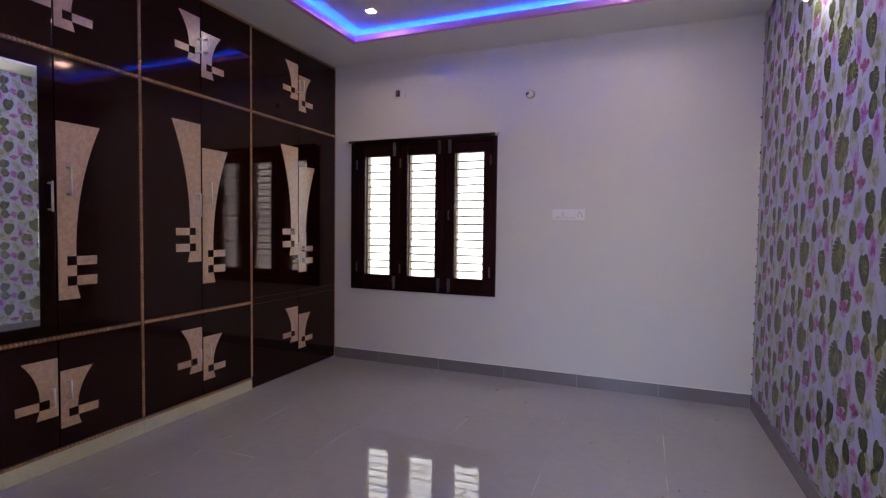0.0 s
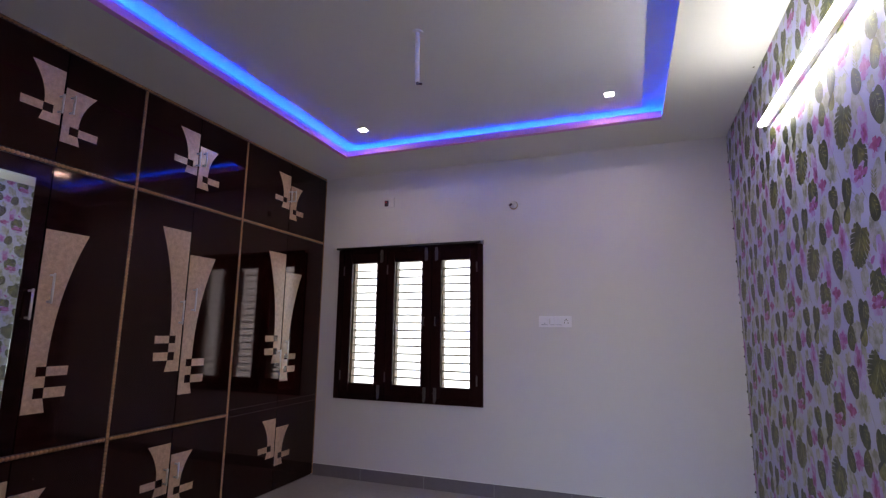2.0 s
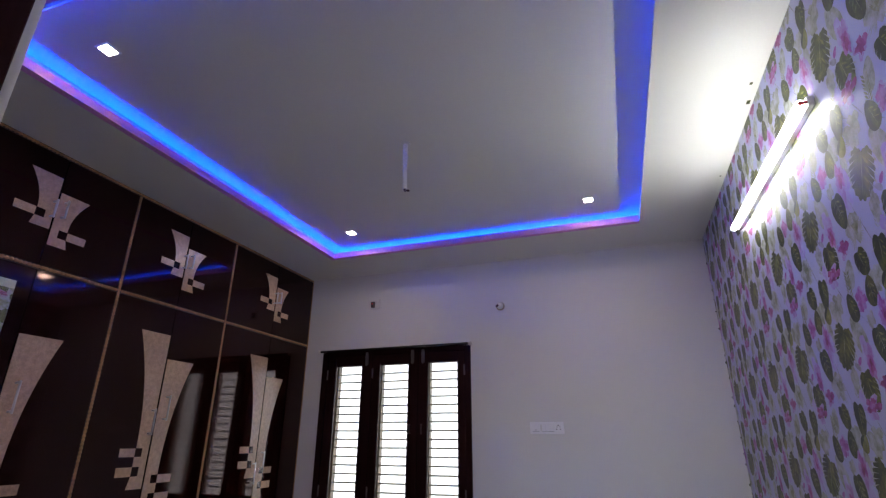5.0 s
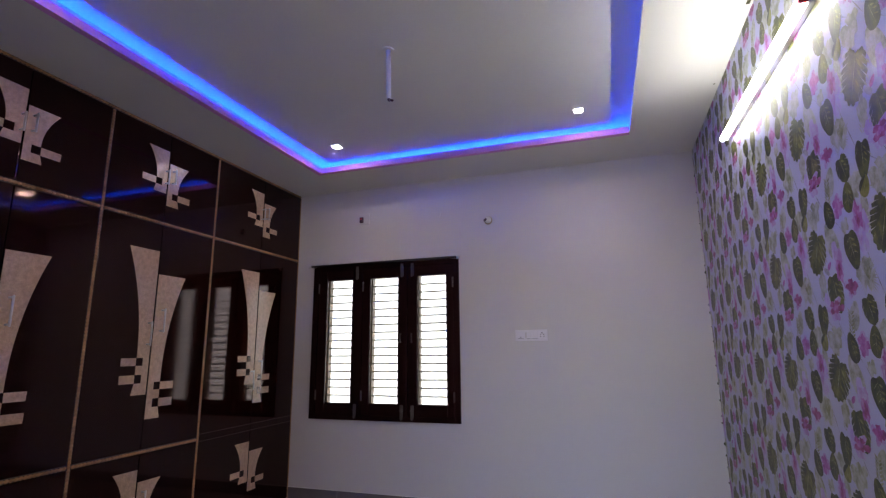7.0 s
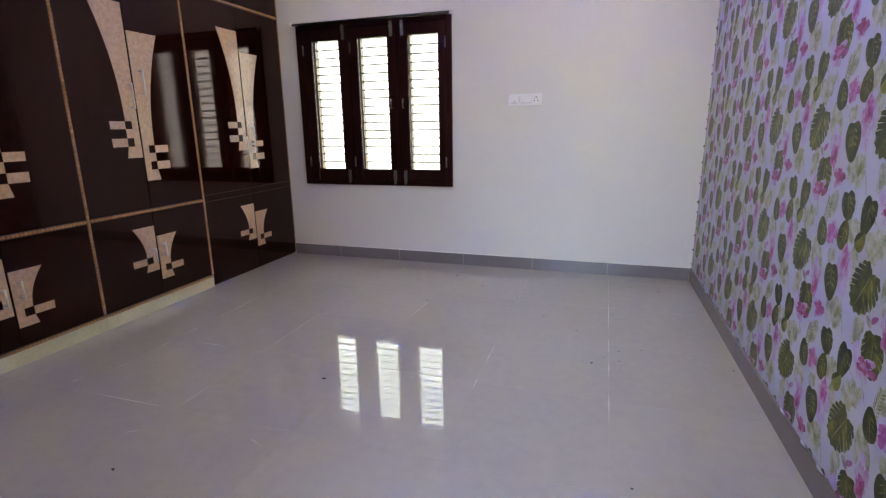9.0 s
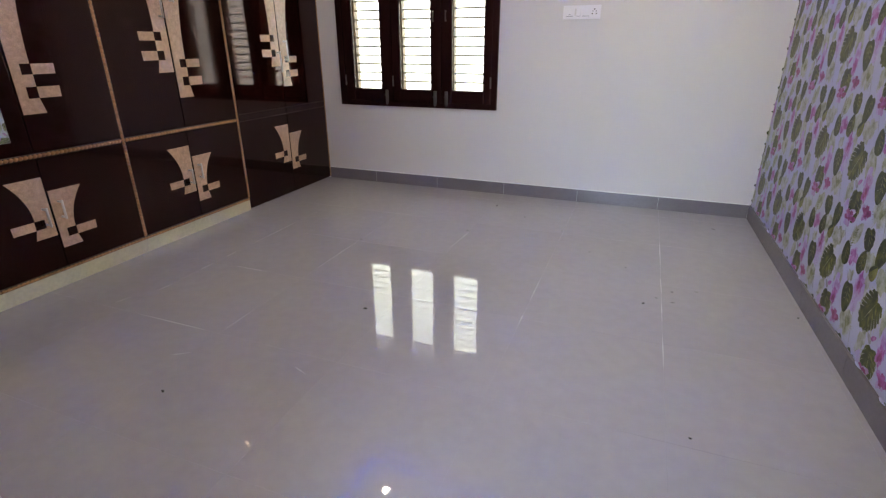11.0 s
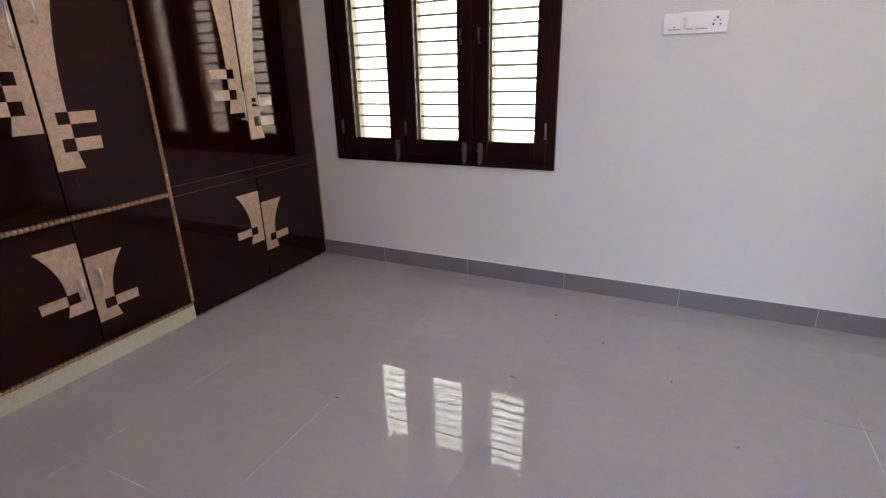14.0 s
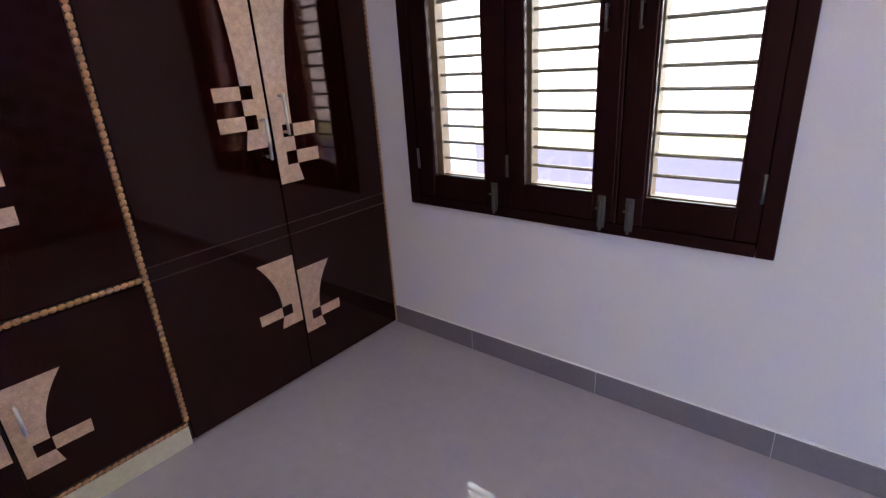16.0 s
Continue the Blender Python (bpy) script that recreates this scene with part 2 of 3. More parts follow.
# boards boxing in the cove, with the LED strips stuck along them
BW, BN, BE, BS, BT = CX0 - 0.10, CY1 + 0.18, CX1 + 0.29, CY0 - 0.12, 2.90
cove_back = setting("trim_cove_back", boxes(
    ((BW - 0.012, BS, ZB + 0.0145), (BW, BN, BT)), ((BE, BS, ZB + 0.0145), (BE + 0.012, BN, BT)),
    ((BW - 0.012, BN, ZB + 0.0145), (BE + 0.012, BN + 0.012, BT)), ((BW - 0.012, BS - 0.012, ZB + 0.0145), (BE + 0.012, BS, BT)),
    ((BW - 0.012, BS - 0.012, BT), (PX0 + 0.06, BN + 0.012, BT + 0.012)), ((PX1 - 0.06, BS - 0.012, BT), (BE + 0.012, BN + 0.012, BT + 0.012)),
    ((PX0 + 0.06, PY1 - 0.06, BT), (PX1 - 0.06, BN + 0.012, BT + 0.012)), ((PX0 + 0.06, BS - 0.012, BT), (PX1 - 0.06, PY0 + 0.06, BT + 0.012))), CEIL,
    "white boards boxing in the ceiling light cove", "trim")
for a, b in (((BW + 0.0002, BS + 0.03, 2.855), (BW + 0.004, BN - 0.03, 2.872)), ((BW + 0.03, BN - 0.004, 2.864), (BE - 0.03, BN - 0.0002, 2.881)),
             ((BW + 0.03, BS + 0.0002, 2.798), (BE - 0.03, BS + 0.004, 2.808)), ((BE - 0.003, BS + 0.03, 2.828), (BE - 0.0002, BN - 0.03, 2.834))):
    tagged(part("led_strip", boxes((a, b)), LEDM), "lit blue LED strip stuck inside the ceiling cove", "light strip", "cove light strips")

floor = setting("floor", boxes(((-0.62, HY0, -0.6), (HX1, YF, -0.0006))), GROUT, "grey polished vitrified tile floor", "floor")

# ---- window ----
window = thing("window_1", ((WX[0] + WX[1]) / 2, YF, WX[2]), "dark varnished three-sash wooden window with horizontal grill bars", "window")
tagged(window, kind="structure")
SASH = ((0.243, 0.682, 0.325, 0.597), (0.698, 1.122, 0.767, 1.049), (1.138, 1.556, 1.223, 1.495))
PZ0, PZ1, SZ0, SZ1 = 0.817, 1.918, 0.722, 2.004
y0, y1 = YF - 0.018, YF + 0.06
part("window_frame", boxes(
    ((WX[0], y0, WX[2]), (SASH[0][0] - 0.002, y1, WX[3])), ((SASH[2][1] + 0.002, y0, WX[2]), (WX[1], y1, WX[3])),
    ((SASH[0][0], y0, WX[2]), (SASH[2][1], y1, SZ0 - 0.002)), ((SASH[0][0], y0, SZ1 + 0.002), (SASH[2][1], y1, WX[3])),
    ((SASH[0][1] + 0.002, y0, SZ0), (SASH[1][0] - 0.002, y1, SZ1)), ((SASH[1][1] + 0.002, y0, SZ0), (SASH[2][0] - 0.002, y1, SZ1)),
    bevel=0.003), WOOD, window)
back = []
for a, b in ((OX0, 0.322), (0.600, 0.764), (1.052, 1.220), (1.498, OX1)):
    back.append(((a, y1 + 0.002, OZ0), (b, y1 + 0.055, OZ1)))
for a, b in ((0.322, 0.600), (0.764, 1.052), (1.220, 1.498)):
    back.append(((a, y1 + 0.002, OZ0), (b, y1 + 0.055, PZ0 - 0.004)))
    back.append(((a, y1 + 0.002, PZ1 + 0.004), (b, y1 + 0.055, OZ1)))
part("fixed_frame", boxes(*back), RAW, window, "pale unvarnished outer frame")


def sash(x0, x1, p0, p1):
    s = part("sash", boxes(((x0, y0 + 0.006, SZ0), (p0, y0 + 0.040, SZ1)), ((p1, y0 + 0.006, SZ0), (x1, y0 + 0.040, SZ1)),
                           ((p0, y0 + 0.006, SZ0), (p1, y0 + 0.040, PZ0)), ((p0, y0 + 0.006, PZ1), (p1, y0 + 0.040, SZ1)),
                           bevel=0.004), WOOD, window)
    pane = part("pane", boxes(((p0 + 0.001, y0 + 0.021, PZ0 + 0.001), (p1 - 0.001, y0 + 0.025, PZ1 - 0.001))), GLASS, s)
    pane.visible_shadow = False
    bead = bmesh.new()
    for a, b in (((p0, y0 + 0.007, PZ0), (p0 + 0.007, y0 + 0.02, PZ1)), ((p1 - 0.007, y0 + 0.007, PZ0), (p1, y0 + 0.02, PZ1)),
                 ((p0 + 0.007, y0 + 0.007, PZ0), (p1 - 0.007, y0 + 0.02, PZ0 + 0.007)),
                 ((p0 + 0.007, y0 + 0.007, PZ1 - 0.007), (p1 - 0.007, y0 + 0.02, PZ1))):
        box(bead, a, b, 0.002)
    part("glazing_bead", bead, WOOD, s)
    return s


sashes = [sash(*s) for s in SASH]
for k in range(15):
    z = 0.880 + k * 0.0692
    for _, _, p0, p1 in SASH:
        bar = bmesh.new()
        rod(bar, (p0 - 0.002, y1 + 0.02, z), (p1 + 0.002, y1 + 0.02, z), 0.0070, 8)
        part("grill_bar", bar, BARM, window)
for bx, s in ((0.640, 0), (1.082, 1), (1.180, 2)):
    for z0, z1, tip in ((0.700, 0.815, 1), (1.915, 2.030, -1)):
        bolt = bmesh.new()
        box(bolt, (bx - 0.014, y0 - 0.0005, z0), (bx + 0.014, y0 + 0.007, z1), 0.002)
        rod(bolt, (bx, y0 - 0.005, z0 - 0.008), (bx, y0 - 0.005, z1 - 0.02), 0.005, 10)
        box(bolt, (bx - 0.018, y0 - 0.012, (z0 + z1) / 2 + 0.01), (bx - 0.002, y0 - 0.004, (z0 + z1) / 2 + 0.017), 0.002)
        part("tower_bolt", bolt, DULL, window, "dull steel tower bolt", True)
for hx, s in ((0.247, 0), (0.702, 1), (1.552, 2)):
    for z0 in (0.845, 1.80):
        h = bmesh.new()
        rod(h, (hx, y0 + 0.002, z0), (hx, y0 + 0.002, z0 + 0.085), 0.006, 10)
        part("hinge", h, DULL, window, "dull steel hinge", True)

for hx in (1.072, 1.178):
    h = bmesh.new()
    rod(h, (hx, y0 - 0.012, 1.335), (hx, y0 - 0.012, 1.415), 0.0045, 10)
    for z in (1.341, 1.409):
        rod(h, (hx, y0 + 0.007, z), (hx, y0 - 0.012, z), 0.004, 10)
    part("pull_handle", h, DULL, window, "dull steel pull handle", True)

cr = thing("curtain_rod", ((WX[0] + WX[1]) / 2, YF, 2.05), "black chrome curtain rod fixed along the window top", "curtain rod")
b = bmesh.new()
rod(b, (0.165, YF - 0.045, 2.050), (1.612, YF - 0.045, 2.052), 0.0115, 16)
part("pole", b, RODM, cr, smooth=True)
for x in (0.165, 1.612):
    b = bmesh.new()
    rod(b, (x - 0.012, YF - 0.045, 2.051), (x + 0.012, YF - 0.045, 2.051), 0.016, 16)
    part("end_cap", b, STEEL, cr, "chrome end cap", True)
for x in (0.20, 1.58):
    part("bracket", boxes(((x - 0.008, YF - 0.052, 2.043), (x + 0.008, YF, 2.060)), bevel=0.002), STEEL, cr, "chrome bracket")

# ---- doorway ----
df = thing("door_frame", ((DX0 + DX1) / 2, YN - 0.07, 0), "dark varnished wooden frame of the open doorway", "door frame")
tagged(df, kind="structure")
part("jamb", boxes(((DX0 + 0.002, YN - 0.15, 0), (DX0 + 0.012, YN - 0.016, DZ - 0.002)), bevel=0.002), WOOD, df)
part("jamb", boxes(((DX1 - 0.012, YN - 0.15, 0), (DX1 - 0.002, YN - 0.016, DZ - 0.002)), bevel=0.002), WOOD, df)
part("head", boxes(((DX0 + 0.013, YN - 0.15, DZ - 0.05), (DX1 - 0.013, YN - 0.016, DZ - 0.002)), bevel=0.003), WOOD, df)

# ---- outdoors ----
setting("ground", boxes(((-200, -200, -0.62), (200, 200, -0.6))), GRASS, "sunlit dry grass beyond the window", "ground")
setting("sunshade", boxes(((WX[0] - 0.25, YF + 0.205, SUNZ), (WX[1] + 0.25, YF + 0.205 + SUND, SUNZ + 0.08))), PLASTER,
        "plain plaster sunshade ledge above the window outside", "sunshade")
setting("pavement", boxes(((-6, YF + 0.21, -0.598), (9, 12.2, -0.45))), CONC, "paved yard outside the window, shade put into its violet-grey colour", "pavement")
# Added tall pale wall: stands in for white sky and brightens reflections.
setting("backdrop", boxes(((-16, 15.6, -0.6), (18, 22, 16.0))), SKYBACK, "plain pale wall added beyond the grass in place of bright sky", "wall")
setting("wall_outside", boxes(((-3.0, YF + 0.6, -0.45), (-1.75, 8.2, 2.9))), PLASTER, "white plaster side wall outside the window", "wall")

# ---- wardrobes ----
Z_LOFT, Z_LOW = 2.122, 0.671


def bead_line(a, b, across, r=0.0105, pitch=0.021):
    """Rope beading: a backing strip with a row of slanted oval beads from a to b."""
    a, b = Vector(a), Vector(b)
    d = (b - a).normalized()
    n = max(2, int((b - a).length / pitch))
    verts, faces = [], []
    side = Vector(across)
    out = Vector((1, 0, 0))
    for i in range(n):
        c = a + (b - a) * ((i + 0.5) / n)
        d2 = (d + side * 0.35).normalized()
        s2 = (side - d * 0.35).normalized()
        base = len(verts)
        for ring, (h, w) in enumerate(((0.0, 1.0), (0.62, 0.72))):
            for k in range(8):
                t = 2 * math.pi * k / 8
                verts.append(c + d2 * (math.cos(t) * pitch * 0.60 * w) + s2 * (math.sin(t) * r * w) + out * (h * 0.008))
        verts.append(c + out * 0.008)
        for k in range(8):
            q = (k + 1) % 8
            faces.append((base + k, base + q, base + 8 + q, base + 8 + k))
            faces.append((base + 8 + k, base + 8 + q, base + 16))
    me = bpy.data.meshes.new("beading")
    me.from_pydata(verts, [], faces)
    bm = bmesh.new()
    bm.from_mesh(me)
    bpy.data.meshes.remove(me)
    for f in bm.faces:
        f.smooth = True
    lo = [min(p, q) for p, q in zip(a, b)]
    hi = [max(p, q) for p, q in zip(a, b)]
    w = [abs(v) * r for v in across]
    box(bm, (a.x - 0.012, lo[1] - w[1], lo[2] - w[2]), (a.x + 0.0008, hi[1] + w[1], hi[2] + w[2]))
    for f in list(bm.faces)[-6:]:
        f.material_index = 1
    return bm


def inlay_outline(height, top_w, waist, foot, bars):
    """Half goblet outline from the leaf's meeting edge: u outwards, v downwards from its top. bars: (v0, v1) of the notches."""
    pts = [(0.006, 0.0), (top_w, 0.0)]
    v_end = bars[0][0]
    for i in range(1, 13):
        t = i / 12
        pts.append((waist + (top_w - waist) * (1 - t) ** 2.1, v_end * t))
    for i, (v0, v1) in enumerate(bars):
        pts += [(waist - 0.045, v0), (waist - 0.045, v1), (waist + 0.002, v1)]
        nxt = bars[i + 1][0] if i + 1 < len(bars) else None
        if nxt:
            pts.append((waist + 0.002, nxt))
    pts += [(foot, height), (0.006, height)]
    return pts


def slab_of(pts, split, sign, top, proud=0.0022):
    bm = bmesh.new()
    vs = [bm.verts.new((0.0003, split + sign * u, top - v)) for u, v in pts]
    f = bm.faces.new(vs)
    ex = bmesh.ops.extrude_face_region(bm, geom=[f])
    bmesh.ops.translate(bm, vec=(proud, 0, 0), verts=[g for g in ex["geom"] if isinstance(g, bmesh.types.BMVert)])
    return bm


SMALL = dict(height=0.300, top_w=0.170, waist=0.090, foot=0.106, bars=((0.205, 0.250),))
TALL = dict(height=0.915, top_w=0.226, waist=0.094, foot=0.112, bars=((0.690, 0.738), (0.793, 0.845)))


def decorate(leaf, split, sign, top, kind):
    part("inlay", slab_of(inlay_outline(**kind), split, sign, top), INLAY, leaf)
    for v0, v1 in kind["bars"]:
        u0, u1 = kind["waist"] + 0.004, kind["waist"] + 0.108
        part("inlay", slab_of([(u0, v0 + 0.001), (u1, v0 + 0.001), (u1 - 0.002, v1), (u0, v1)], split, sign, top), INLAY, leaf)


def handle(leaf, y, z0, z1):
    b = bmesh.new()
    r = 0.0055
    rod(b, (0.0335, y, z0), (0.0335, y, z1), r, 12)
    for z in (z0 + 0.006, z1 - 0.006):
        rod(b, (0.0005, y, z), (0.0335, y, z), r, 12)
    bmesh.ops.create_uvsphere(b, u_segments=12, v_segments=6, radius=r, matrix=pose(0.0335, y, z0))
    bmesh.ops.create_uvsphere(b, u_segments=12, v_segments=6, radius=r, matrix=pose(0.0335, y, z1))
    part("handle", b, STEEL, leaf, "chrome bar handle", True)


def leaf_of(unit, a, b, z0, z1, mat):
    return part("door", boxes(((-0.019, a, z0), (0.0, b, z1)), bevel=0.0015), mat, unit)


def wardrobe(y0w, y1w, split, label, mirror=False, tall=False):
    u = thing("wardrobe", (-0.3, (y0w + y1w) / 2, 0), label, "wardrobe", "row of built-in wardrobes")
    g = 0.0125
    a, b = y0w + g, y1w - g
    if tall:
        b = y1w - 0.006
    part("carcass", boxes(((-0.615, y0w + 0.001, 0.088 if not tall else 0.0), (-0.021, y1w - 0.001, ZB - 0.003))), CARC, u)
    if not tall:
        part("plinth", boxes(((-0.60, y0w + 0.001, 0.0), (0.004, y1w - 0.001, 0.078)), bevel=0.002), CREAM, u, "cream painted plinth")
        part("beading", bead_line((0.002, y0w, 0.087), (0.002, y1w, 0.087), (0, 0, 1), 0.008), GOLD, u, "gilded rope beading")
        part("beading", bead_line((0, a, Z_LOW), (0, b, Z_LOW), (0, 0, 1)), GOLD, u, "gilded rope beading")
    part("beading", bead_line((0, a, Z_LOFT), (0, b, Z_LOFT), (0, 0, 1)), GOLD, u, "gilded rope beading")
    part("beading", bead_line((0, y0w, ZB - 0.011), (0, y1w, ZB - 0.011), (0, 0, 1), 0.0095), GOLD, u, "gilded rope beading")
    part("beading", bead_line((0, y1w - 0.0005, 0.012 if tall else 0.098), (0, y1w - 0.0005, ZB - 0.024), (0, 1, 0),
                              0.005 if tall else 0.0105), GOLD, u, "gilded rope beading")
    for sign in (-1, 1):
        lo, hi = (a, split - 0.003) if sign < 0 else (split + 0.003, b)
        drop = 0.0 if sign < 0 else 0.081
        left = sign < 0
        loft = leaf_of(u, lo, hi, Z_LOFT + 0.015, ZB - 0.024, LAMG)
        decorate(loft, split, sign, 2.630 - drop, SMALL)
        hz = 2.392 if left else 2.408
        handle(loft, split + sign * (0.020 if left else 0.036), hz, hz + 0.098)
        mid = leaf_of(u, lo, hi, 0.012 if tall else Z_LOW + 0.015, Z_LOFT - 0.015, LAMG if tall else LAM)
        if mirror and left:
            wedge = boxes(((0.0004, lo + 0.075, 0.749), (0.0035, hi - 0.080, 2.019)), bevel=0.001)
            for v in wedge.verts:      # the glass leans a little out of its door at the top
                v.co.x += (v.co.z - 0.749) * 0.011 if v.co.x > 0.0015 else 0.0
            glass = part("mirror", wedge, MIRROR, mid, "tall mirror panel")
            handle(mid, hi - 0.030, 1.321, 1.465)
        else:
            decorate(mid, split, sign, 1.930 - (0.0 if left else 0.152), TALL)
            hy, hz = (0.036, 1.318) if left else (0.056, 1.405)
            if tall:
                hz = 0.975 if left else 1.055
            handle(mid, split + sign * hy, hz, hz + 0.146)
        low = mid
        if tall:
            for z in (0.704, 0.655):
                part("groove", boxes(((0.0002, lo, z - 0.0015), (0.0009, hi, z + 0.0015))), RAW_GROOVE, mid)
        else:
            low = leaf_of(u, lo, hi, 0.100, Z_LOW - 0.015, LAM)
        decorate(low, split, sign, 0.570 - (0.0 if left else 0.074), SMALL)
        if not tall:
            hz = 0.330 if left else 0.350
            handle(low, split + sign * (0.040 if left else 0.040), hz, hz + 0.092)
    return u


RAW_GROOVE = material("worn_groove_edge", (0.05, 0.03, 0.028), 0.4, vary=0.3)
G0, G1, G2, G3 = 2.098, 2.988, 3.884, 4.986
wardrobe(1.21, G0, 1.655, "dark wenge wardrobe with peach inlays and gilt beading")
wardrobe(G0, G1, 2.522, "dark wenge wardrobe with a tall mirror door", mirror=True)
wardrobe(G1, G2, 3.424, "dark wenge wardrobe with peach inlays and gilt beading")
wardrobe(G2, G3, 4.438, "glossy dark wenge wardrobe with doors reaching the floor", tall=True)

# ---- wall fittings ----
sw = thing("switchboard", (2.203, YF, 1.378), "white modular switchboard with three switches and a socket", "switchboard")
part("plate", boxes(((2.073, YF - 0.014, 1.334), (2.332, YF, 1.423)), bevel=0.004), PLAST, sw)


def rocker(name, x0, x1, label=""):
    """A switch module: a rocker wedge, its lower edge standing proud."""
    bm = boxes(((x0, YF - 0.019, 1.355), (x1, YF - 0.0135, 1.403)), bevel=0.002)
    for v in bm.verts:
        if v.co.y < YF - 0.016:
            v.co.y -= (1.403 - v.co.z) * 0.09
    part(name, bm, PLAST, sw, label)
    part("switch_gap", boxes(((x0 - 0.0012, YF - 0.0165, 1.3515), (x1 + 0.0012, YF - 0.0138, 1.3548))), GREYP, sw)


rocker("switch", 2.096, 2.144, "switch with a small indicator")
part("indicator", boxes(((2.115, YF - 0.0232, 1.361), (2.126, YF - 0.0222, 1.366)), bevel=0.0004), GREYP, sw)
part("blank_module", boxes(((2.154, YF - 0.0165, 1.356), (2.166, YF - 0.0135, 1.402)), bevel=0.001), WALL, sw, "narrow off-white module")
rocker("switch", 2.168, 2.196)
rocker("regulator", 2.207, 2.254, "broad square rocker")
part("socket", boxes(((2.264, YF - 0.0165, 1.352), (2.316, YF - 0.0135, 1.406)), bevel=0.003), PLAST, sw)
for x, z, r in ((2.290, 1.396, 0.0048), (2.279, 1.384, 0.0034), (2.301, 1.384, 0.0034), (2.276, 1.368, 0.0042), (2.304, 1.368, 0.0042)):
    b = bmesh.new()
    rod(b, (x, YF - 0.0174, z), (x, YF - 0.0160, z), r, 12)
    part("pin_hole", b, DARKP, sw)

pl = thing("wall_socket", (0.69, YF, 2.48), "small white wall plate with a dark red plug", "socket")
part("plate", boxes(((0.640, YF - 0.010, 2.428), (0.745, YF, 2.528)), bevel=0.003), WALL, pl)
part("plug", boxes(((0.655, YF - 0.030, 2.440), (0.690, YF - 0.0102, 2.495)), bevel=0.006), DARKP, pl, "dark red plug")
b = bmesh.new()
rod(b, (0.672, YF - 0.031, 2.476), (0.672, YF - 0.0302, 2.476), 0.008, 12)
part("indicator", b, REDP, pl)

bh = thing("bulb_holder", (1.876, YF, 2.360), "round glossy white bulb holder with brass rim on wall", "bulb holder")
b = bmesh.new()
rod(b, (1.876, YF, 2.360), (1.876, YF - 0.012, 2.360), 0.037, 28, 0.034)
part("base", b, BRASS, bh, "brass rim", True)
b = bmesh.new()
bmesh.ops.create_uvsphere(b, u_segments=24, v_segments=14, radius=0.031, matrix=Matrix.LocRotScale((1.878, YF - 0.022, 2.360), None, (1, 1.0, 1)))
part("cap", b, GLOSSY, bh, "glossy white cap", True)
b = bmesh.new()
rod(b, (1.850, YF - 0.042, 2.352), (1.872, YF - 0.053, 2.362), 0.009, 12)
part("slot", b, DARKP, bh, "dark terminal slot", True)
kn = bmesh.new()
rod(kn, (1.418, YF, 2.451), (1.418, YF - 0.006, 2.451), 0.028, 24)
tagged(part("junction_cover", kn, WALL, smooth=False), "round painted-over junction cover on the wall", "junction cover")

# tube light on the papered wall
TX = XR + 0.002
TY0, TY1, TZ = 2.628, 3.860, 2.386
tl = thing("tube_light", (TX, (TY0 + TY1) / 2, TZ), "lit LED tube batten with red end caps on wallpaper", "tube light")
part("batten", boxes(((TX - 0.022, TY0 + 0.01, TZ - 0.014), (TX, TY1 - 0.01, TZ + 0.022)), bevel=0.003), WHITEP, tl, "slim white batten")
b = bmesh.new()
rod(b, (TX - 0.042, TY0 + 0.016, TZ), (TX - 0.042, TY1 - 0.016, TZ), 0.0145, 16)
part("tube", b, TUBEM, tl, "glowing white tube", True)
for ya, yb, m in ((TY0 + 0.010, TY0 + 0.0158, REDP), (TY1 - 0.015, TY1 + 0.004, WHITEP)):
    b = bmesh.new()
    rod(b, (TX - 0.042, ya, TZ), (TX - 0.042, yb, TZ), 0.0085 if m is REDP else 0.0152, 16)
    box(b, (TX - 0.040, ya, TZ - 0.006), (TX - 0.020, yb, TZ + 0.006), 0.002)
    part("end_cap", b, m, tl)

tl.rotation_euler = (radians(1.0), 0, 0)      # hung slightly out of level

# downlights and fan rod in the ceiling panel
for x in (0.848, 2.706):
    for y in (2.036, 4.192):
        d = thing("downlight", (x, y, ZP), "lit square LED downlight in the ceiling", "downlight", "ceiling downlights")
        rim = bmesh.new()
        s, w = 0.036, 0.010
        for p, q in (((x - s, y - s), (x - s + w, y + s)), ((x + s - w, y - s), (x + s, y + s)),
                     ((x - s + w, y - s), (x + s - w, y - s + w)), ((x - s + w, y + s - w), (x + s - w, y + s))):
            box(rim, (p[0], p[1], ZP - 0.007), (q[0], q[1], ZP + 0.001), 0.002)
        part("rim", rim, WHITEP, d)
        part("lens", boxes(((x - s + w, y - s + w, ZP - 0.004), (x + s - w, y + s - w, ZP - 0.001))), SPOTM, d, "glowing lens")
fr = thing("fan_rod", (1.79, 3.106, ZP), "white ceiling fan down-rod with bare hanging wire", "fan rod")
b = bmesh.new()
rod(b, (1.773, 3.132, ZP), (1.789, 3.106, 2.556), 0.0125, 16)
part("pipe", b, WHITEP, fr, smooth=True)
b = bmesh.new()
rod(b, (1.789, 3.106, 2.560), (1.796, 3.098, 2.545), 0.008, 10)
rod(b, (1.796, 3.098, 2.547), (1.826, 3.075, 2.528), 0.006, 10)
part("wire", b, DARKP, fr, "dark wire end", True)
b = bmesh.new()
rod(b, (1.773, 3.132, ZP), (1.773, 3.132, ZP - 0.006), 0.03, 20)
part("collar", b, CEIL, fr, smooth=False)

# ---- wallpaper print ----
TY, TZP, OY, OZ = 0.467, 0.434, 2.215, 0.092


